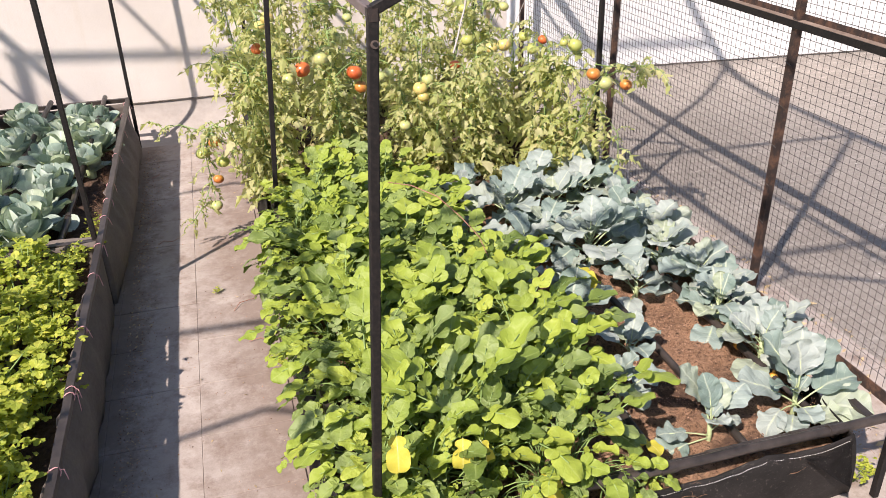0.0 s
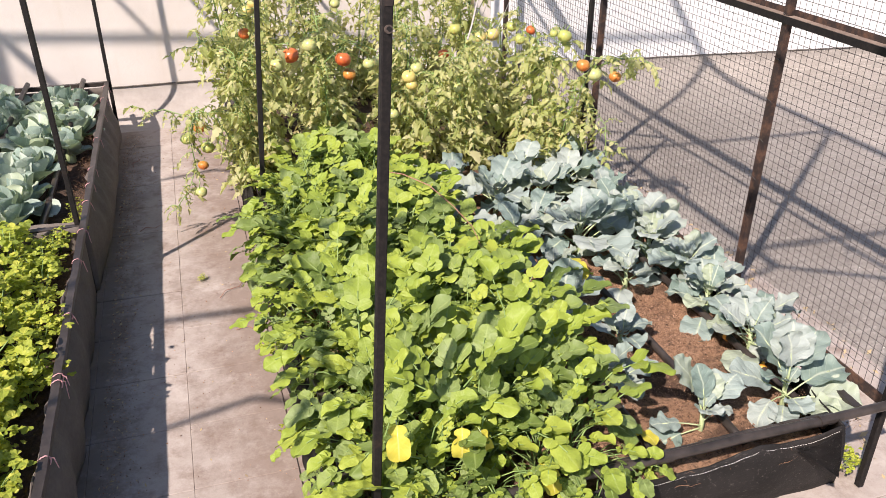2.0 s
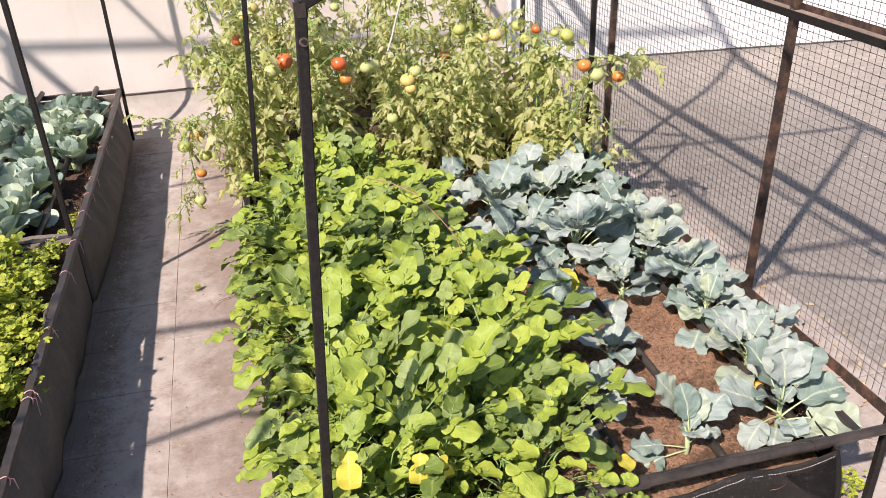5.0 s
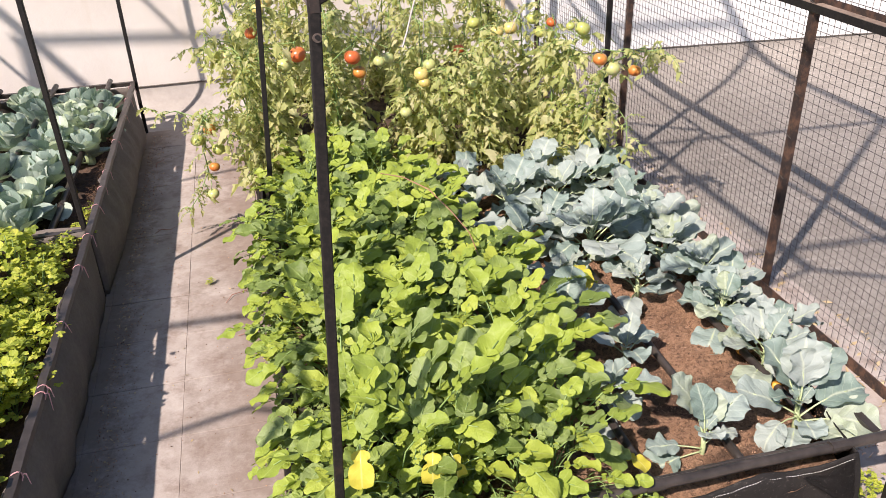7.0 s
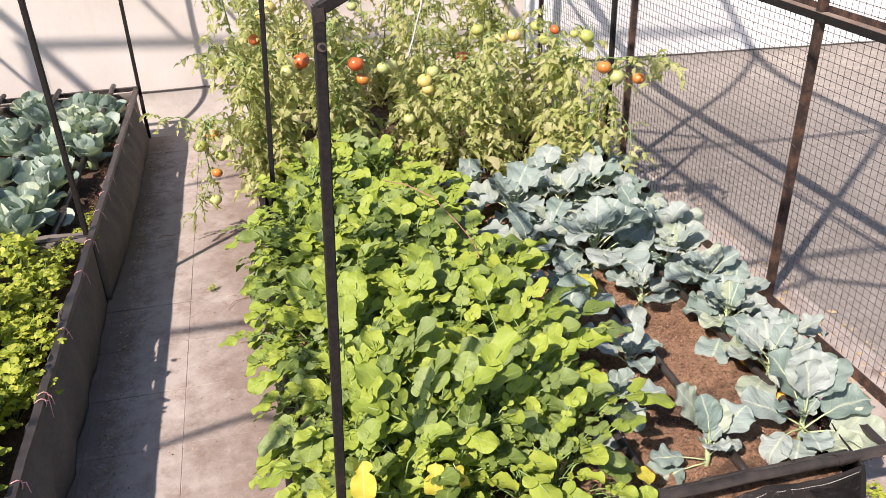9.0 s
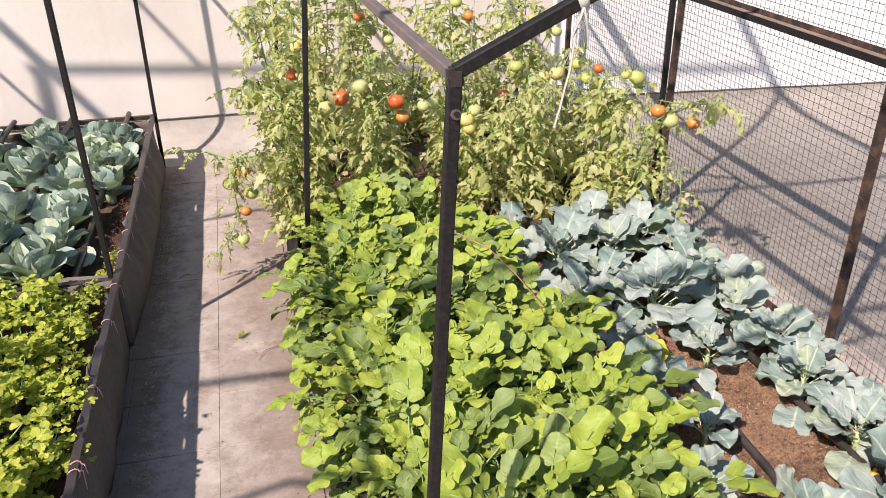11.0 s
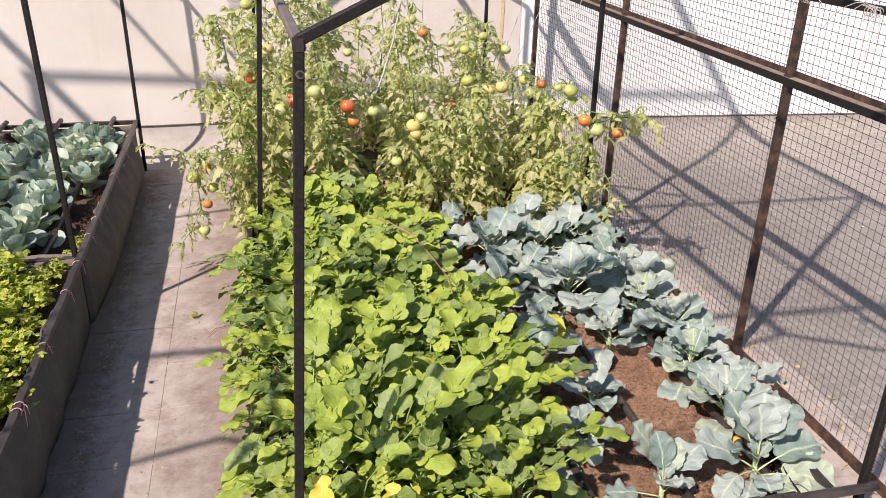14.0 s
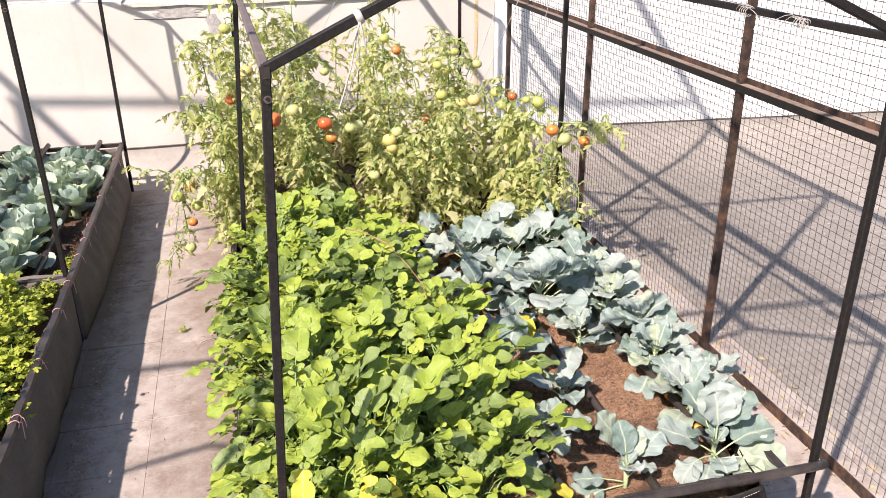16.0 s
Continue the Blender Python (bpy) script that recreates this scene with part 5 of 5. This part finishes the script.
tomato_branch("tomato_shoot", [(0.2, 3.42, BED_SOIL), (0.14, 3.44, 0.42), (0.05, 3.48, 0.54), (-0.05, 3.50, 0.54), (-0.09, 3.50, 0.44), (-0.08, 3.49, 0.30), (-0.13, 3.48, 0.20), (-0.19, 3.46, 0.13)], 601, 34,
              [("orange", -0.044, 3.45, 0.495, 0.05), ("green", -0.10, 3.45, 0.452, 0.055), ("green", -0.021, 3.45, 0.404, 0.055), ("orange", -0.05, 3.45, 0.327, 0.044), ("pale", -0.074, 3.44, 0.208, 0.05)], 0.09, "tomato shoot hanging over the path with small fruit")
tomato_branch("tomato_shoot", [(0.18, 3.5, BED_SOIL), (0.08, 3.52, 0.40), (-0.06, 3.56, 0.50), (-0.18, 3.6, 0.54), (-0.25, 3.62, 0.52)], 602, 16, [], 0.10, "thin tomato shoot reaching over the path")
tomato_branch("tomato_shoot", [(0.2, 3.46, BED_SOIL), (0.13, 3.46, 0.5), (0.09, 3.46, 0.72), (0.05, 3.45, 0.86), (0.0, 3.44, 0.86), (-0.03, 3.43, 0.76)], 605, 34, [("green", 0.02, 3.42, 0.80, 0.045)], 0.115, "tomato shoot spreading sideways with drooping leaves")
tomato_branch("tomato_shoot", [(0.19, 3.5, BED_SOIL), (0.12, 3.5, 0.6), (0.09, 3.5, 0.9), (0.07, 3.5, 1.06), (0.04, 3.48, 1.12), (0.0, 3.47, 1.06)], 606, 34, [], 0.115, "tall tomato shoot drooping towards the path")
tomato_branch("tomato_shoot", [(0.17, 3.4, BED_SOIL), (0.1, 3.4, 0.4), (0.03, 3.38, 0.55), (-0.04, 3.36, 0.6), (-0.08, 3.35, 0.54)], 607, 26, [], 0.12, "leafy tomato shoot leaning over the bag's edge")
tomato_branch("tomato_shoot", [(1.46, 3.2, BED_SOIL), (1.48, 3.1, 0.5), (1.54, 3.02, 0.74), (1.62, 2.95, 0.79), (1.70, 2.92, 0.80), (1.76, 2.92, 0.76)], 603, 22,
              [("orange", 1.475, 2.98, 0.768, 0.055), ("pale", 1.53, 2.98, 0.726, 0.06), ("orange", 1.615, 2.96, 0.715, 0.05)], 0.13, "tomato shoot leaning out towards the fence with ripening fruit")
tomato_branch("tomato_shoot", [(1.5, 3.3, BED_SOIL), (1.56, 3.18, 0.42), (1.6, 3.1, 0.55), (1.63, 3.02, 0.48), (1.62, 2.98, 0.36)], 604, 22, [], 0.13, "wilting tomato shoot at the bed's edge")


# ---- twine ----
def twine(a, b, r=0.0014, slack=0.01, label="white twine holding up a tomato plant"):
    a, b = Vector(a), Vector(b)
    ob = new("twine")
    ob.location = b
    tagged(ob, label, "twine", "twine strings")
    bm = bmesh.new()
    tube(bm, [(a - b) * (k / 6) + Vector((slack * math.sin(k * 0.52) + 0.002 * rough_at(k, a.x, 1, 1.3), 0, 0)) for k in range(7)], r, 5)
    part("string", bm, M_TWINE, ob)


for a, b in (((0.25, 3.4, 1.365), (0.2, 3.44, 0.5)), ((0.25, 4.0, 1.37), (0.26, 3.95, 0.8)), ((0.93, 3.6, 1.705), (0.62, 3.5, 0.6)), ((0.93, 3.9, 1.705), (0.56, 3.98, 0.9)), ((0.93, 4.0, 1.705), (0.9, 3.98, 0.7)),
             ((0.93, 3.5, 1.705), (0.86, 3.46, 0.5)), ((1.585, 3.6, 1.37), (1.16, 3.42, 0.6)), ((1.585, 3.9, 1.37), (1.3, 3.9, 0.6)), ((1.585, 3.3, 1.37), (1.44, 3.3, 0.8))):
    twine(a, b)
twine((0.437, 1.368, 1.468), (0.389, 1.31, 1.334), 0.0017, 0.004, "pale cloth strip hanging loose from a gable tube")


def cloth_tie(at, along, label):
    ob = thing("cloth_tie", at, label, "tie")
    along = Vector(along).normalized()
    bm = bmesh.new()
    tube(bm, [-along * 0.007, -along * 0.003, along * 0.003, along * 0.006], [0.0138, 0.0146, 0.0143, 0.0138], 10)
    part("wrap", bm, M_TWINE, ob, "", True)
    for k in range(3):
        bm = bmesh.new()
        r = random.Random(k + 3)
        tube(bm, [(0, -0.012, -0.008), (r.uniform(-0.012, 0.012), -0.016, -0.022), (r.uniform(-0.02, 0.02), -0.014, -0.035 - 0.012 * k)], [0.0026, 0.002, 0.001], 5)
        part("loose_end", bm, M_TWINE, ob)


cloth_tie((0.441, 1.372, 1.487), (0.9, 0.06, 0.4), "white cloth strip tied round a gable tube")


def string_tangle(at, n, seed, label):
    """Thin string wound round a tube, with loose ends that hang and curl."""
    r = random.Random(seed)
    ob = thing("string_tangle", at, label, "string")
    bm = bmesh.new()
    tube(bm, [(0.0125 * math.cos(0.7 * k), 0.0011 * k - 0.02, 0.0125 * math.sin(0.7 * k)) for k in range(36)], 0.0011, 4)
    part("winding", bm, M_TWINE, ob, "", True)
    for k in range(n):
        p = Vector((r.uniform(-0.012, 0.0), r.uniform(-0.03, 0.03), 0.011))
        d = Vector((r.uniform(-0.6, 0.6), r.uniform(-1, 1), r.uniform(-0.2, 0.9))).normalized()
        l = r.uniform(0.04, 0.11)
        bm = bmesh.new()
        tube(bm, [p + d * l * f + Vector((0.006 * math.sin(7 * f + k), 0.006 * math.cos(6 * f), -1.1 * l * f * f)) for f in (0, 0.2, 0.4, 0.6, 0.8, 1.0)], 0.0009, 4)
        part("loose_end", bm, M_TWINE, ob)


string_tangle((1.597, 1.66, 1.387), 9, 71, "tangle of white string tied round a side tube")
string_tangle((1.596, 1.9, 1.385), 4, 72, "white string tied round a side tube")

# ---- floor tiles ----
PITCH_X, PITCH_Y = 0.29, 0.281


def tile_mesh():
    bm = bmesh.new()
    box(bm, (-PITCH_X / 2 + 0.0003, -PITCH_Y / 2 + 0.0009, -0.02), (PITCH_X / 2 - 0.0003, PITCH_Y / 2 - 0.0009, 0.0))
    top = [e for e in bm.edges if all(v.co.z > -0.001 for v in e.verts)]
    bmesh.ops.bevel(bm, geom=top, offset=0.0014, segments=1, affect="EDGES")
    return mesh_of("tile", bm, M_TILE, False)


TILE = tile_mesh()
rr = random.Random(12)
for i in range(10):
    for j in range(-2, 18):
        x, y = -0.635 + PITCH_X * i, 0.02 + PITCH_Y * j
        if (0.30 < x < 1.40 and y > 1.5) or x > 1.98:
            continue
        if y > 4.80:
            continue
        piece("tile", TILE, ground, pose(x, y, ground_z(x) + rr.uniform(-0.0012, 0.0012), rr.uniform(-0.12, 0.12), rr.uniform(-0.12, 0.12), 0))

# ---- litter ----
rr = random.Random(31)


def scatter(name, n, spot, make, mat, label, category):
    bm = bmesh.new()
    for k in range(n):
        make(bm, spot())
    return tagged(new(name, mesh_of(name, bm, mat, False)), label, category, kind="stuff")


def crumb(size):
    def make(bm, p):
        s = size * rr.uniform(0.5, 1.5)
        m = Matrix.Translation(p) @ Euler((rr.uniform(0, 6), rr.uniform(0, 6), rr.uniform(0, 6))).to_matrix().to_4x4()
        vs = [bm.verts.new(m @ (Vector(c) * s * rr.uniform(0.7, 1.3))) for c in ((1, 0, 0), (-1, 0, 0), (0, 1, 0), (0, -1, 0), (0, 0, 0.7), (0, 0, -0.7))]
        for a in ((0, 2, 4), (2, 1, 4), (1, 3, 4), (3, 0, 4), (2, 0, 5), (1, 2, 5), (3, 1, 5), (0, 3, 5)):
            bm.faces.new([vs[i] for i in a])
    return make


def flake(size):
    def make(bm, p):
        s, a = size * rr.uniform(0.5, 1.4), rr.uniform(0, 6.28)
        d, n = Vector((math.cos(a), math.sin(a), 0)), Vector((-math.sin(a), math.cos(a), 0))
        p = Vector(p)
        vs = [bm.verts.new(q) for q in (p - d * s, p + n * s * 0.35 + Vector((0, 0, s * 0.3)), p + d * s + Vector((0, 0, s * rr.uniform(0, 0.4))), p - n * s * 0.35)]
        bm.faces.new((vs[0], vs[1], vs[2], vs[3]))
    return make


def on_path():
    x = -0.455 + abs(rr.gauss(0, 0.05)) if rr.random() < 0.86 else rr.uniform(-0.4, 0.12)
    return (x, rr.uniform(1.4, 4.85), 0.002)


def at_fence():
    x = 1.9 + rr.uniform(-0.2, 0.25)
    return (x, rr.uniform(1.3, 4.0), ground_z(x) + 0.003)


def on_soil():
    x, y = rr.uniform(0.88, 1.56), rr.uniform(1.35, 2.9)
    return (x, y, soil_z(x, y, BED_SOIL, 1.0) + 0.002)


def on_screed():
    x, y = rr.uniform(2.05, 4.5), rr.uniform(1.0, 4.7)
    return (x, y, ground_z(x) - 0.002)


scatter("soil_crumbs", 2200, on_path, crumb(0.0018), M_CRUMB, "brown soil crumbs on the path tiles", "litter")
scatter("dry_flakes", 420, on_path, flake(0.006), M_DRY, "dry leaf bits on the path tiles", "litter")
scatter("dry_straw", 320, at_fence, flake(0.014), M_DRY, "dry leaves and straw along the fence foot", "litter")
scatter("coir_crumbs", 16000, on_soil, crumb(0.0018), M_CRUMB, "coarse coir crumbs on the soil", "litter")
scatter("white_chips", 260, on_screed, flake(0.006), M_STITCH, "small white chips on the screed", "litter")


def fibre(bm, p):
    p = Vector(p)
    d = Vector((rr.uniform(-1, 1), rr.uniform(-1, 1), rr.uniform(0, 0.8))) * rr.uniform(0.012, 0.035)
    tube(bm, [p, p + d * 0.5 + Vector((0, 0, 0.008)), p + d], 0.00042, 3, caps=False)


def at_rail():
    y = rr.uniform(3.1, 4.2)
    return (-0.55 + rr.uniform(-0.035, 0.015), y, LEFT_SOIL + rr.uniform(0.005, 0.05))


def at_front():
    x = rr.uniform(0.75, 1.5)
    return (x, 1.30 + rr.uniform(-0.02, 0.05), BED_SOIL + rr.uniform(0.0, 0.03))


scatter("coir_fibres", 420, at_rail, fibre, M_FIBRE, "loose brown coir fibres at the bed's edge", "litter")
scatter("coir_fibres", 120, at_front, fibre, M_FIBRE, "loose brown coir fibres by the header pipe", "litter")
for at, k in (((1.60, 1.40, ground_z(1.60)), 0.4), ((-0.12, 3.02, 0.0), 0.15), ((0.09, 2.42, 0.0), 0.4), ((0.10, 1.95, 0.0), 0.35), ((-0.56, 3.32, LEFT_SOIL), 0.35), ((-0.56, 3.12, LEFT_SOIL), 0.42), ((-0.60, 3.0, LEFT_SOIL + 0.01), 0.5), ((-0.60, 2.37, LEFT_SOIL), 0.72), ((-0.605, 2.08, LEFT_SOIL), 0.76)):
    weed = thing("weed", at, "small green weed sprouting at the edge", "plant", "weeds")
    fol, stk = CELERY[int(k * 20) % 6]
    for st in stk[:6]:
        piece("stalk", st, weed, Matrix.Diagonal((k, k, k, 1)))
    tagged(piece("foliage", fol, weed, Matrix.Diagonal((k, k, k, 1))), kind="stuff")
for at, az, l in (((-0.06, 2.86, 0.003), 40, 0.16), ((-0.02, 2.62, 0.003), -20, 0.12), ((-0.40, 4.35, 0.003), 70, 0.14), ((-0.36, 3.55, 0.003), 10, 0.1)):
    bm = bmesh.new()
    tube(bm, [(0, 0, 0.001), (l * 0.3, 0.02, 0.006), (l * 0.65, 0.0, 0.004), (l, 0.03, 0.001)], [0.0012, 0.0016, 0.0013, 0.0007], 5)
    st = tagged(new("dry_stem", mesh_of("dry_stem", bm, M_TWIG)), "dry brown stem lying on the path tiles", "twig", "dry stems")
    st.matrix_basis = pose(*at, 0, 0, az)
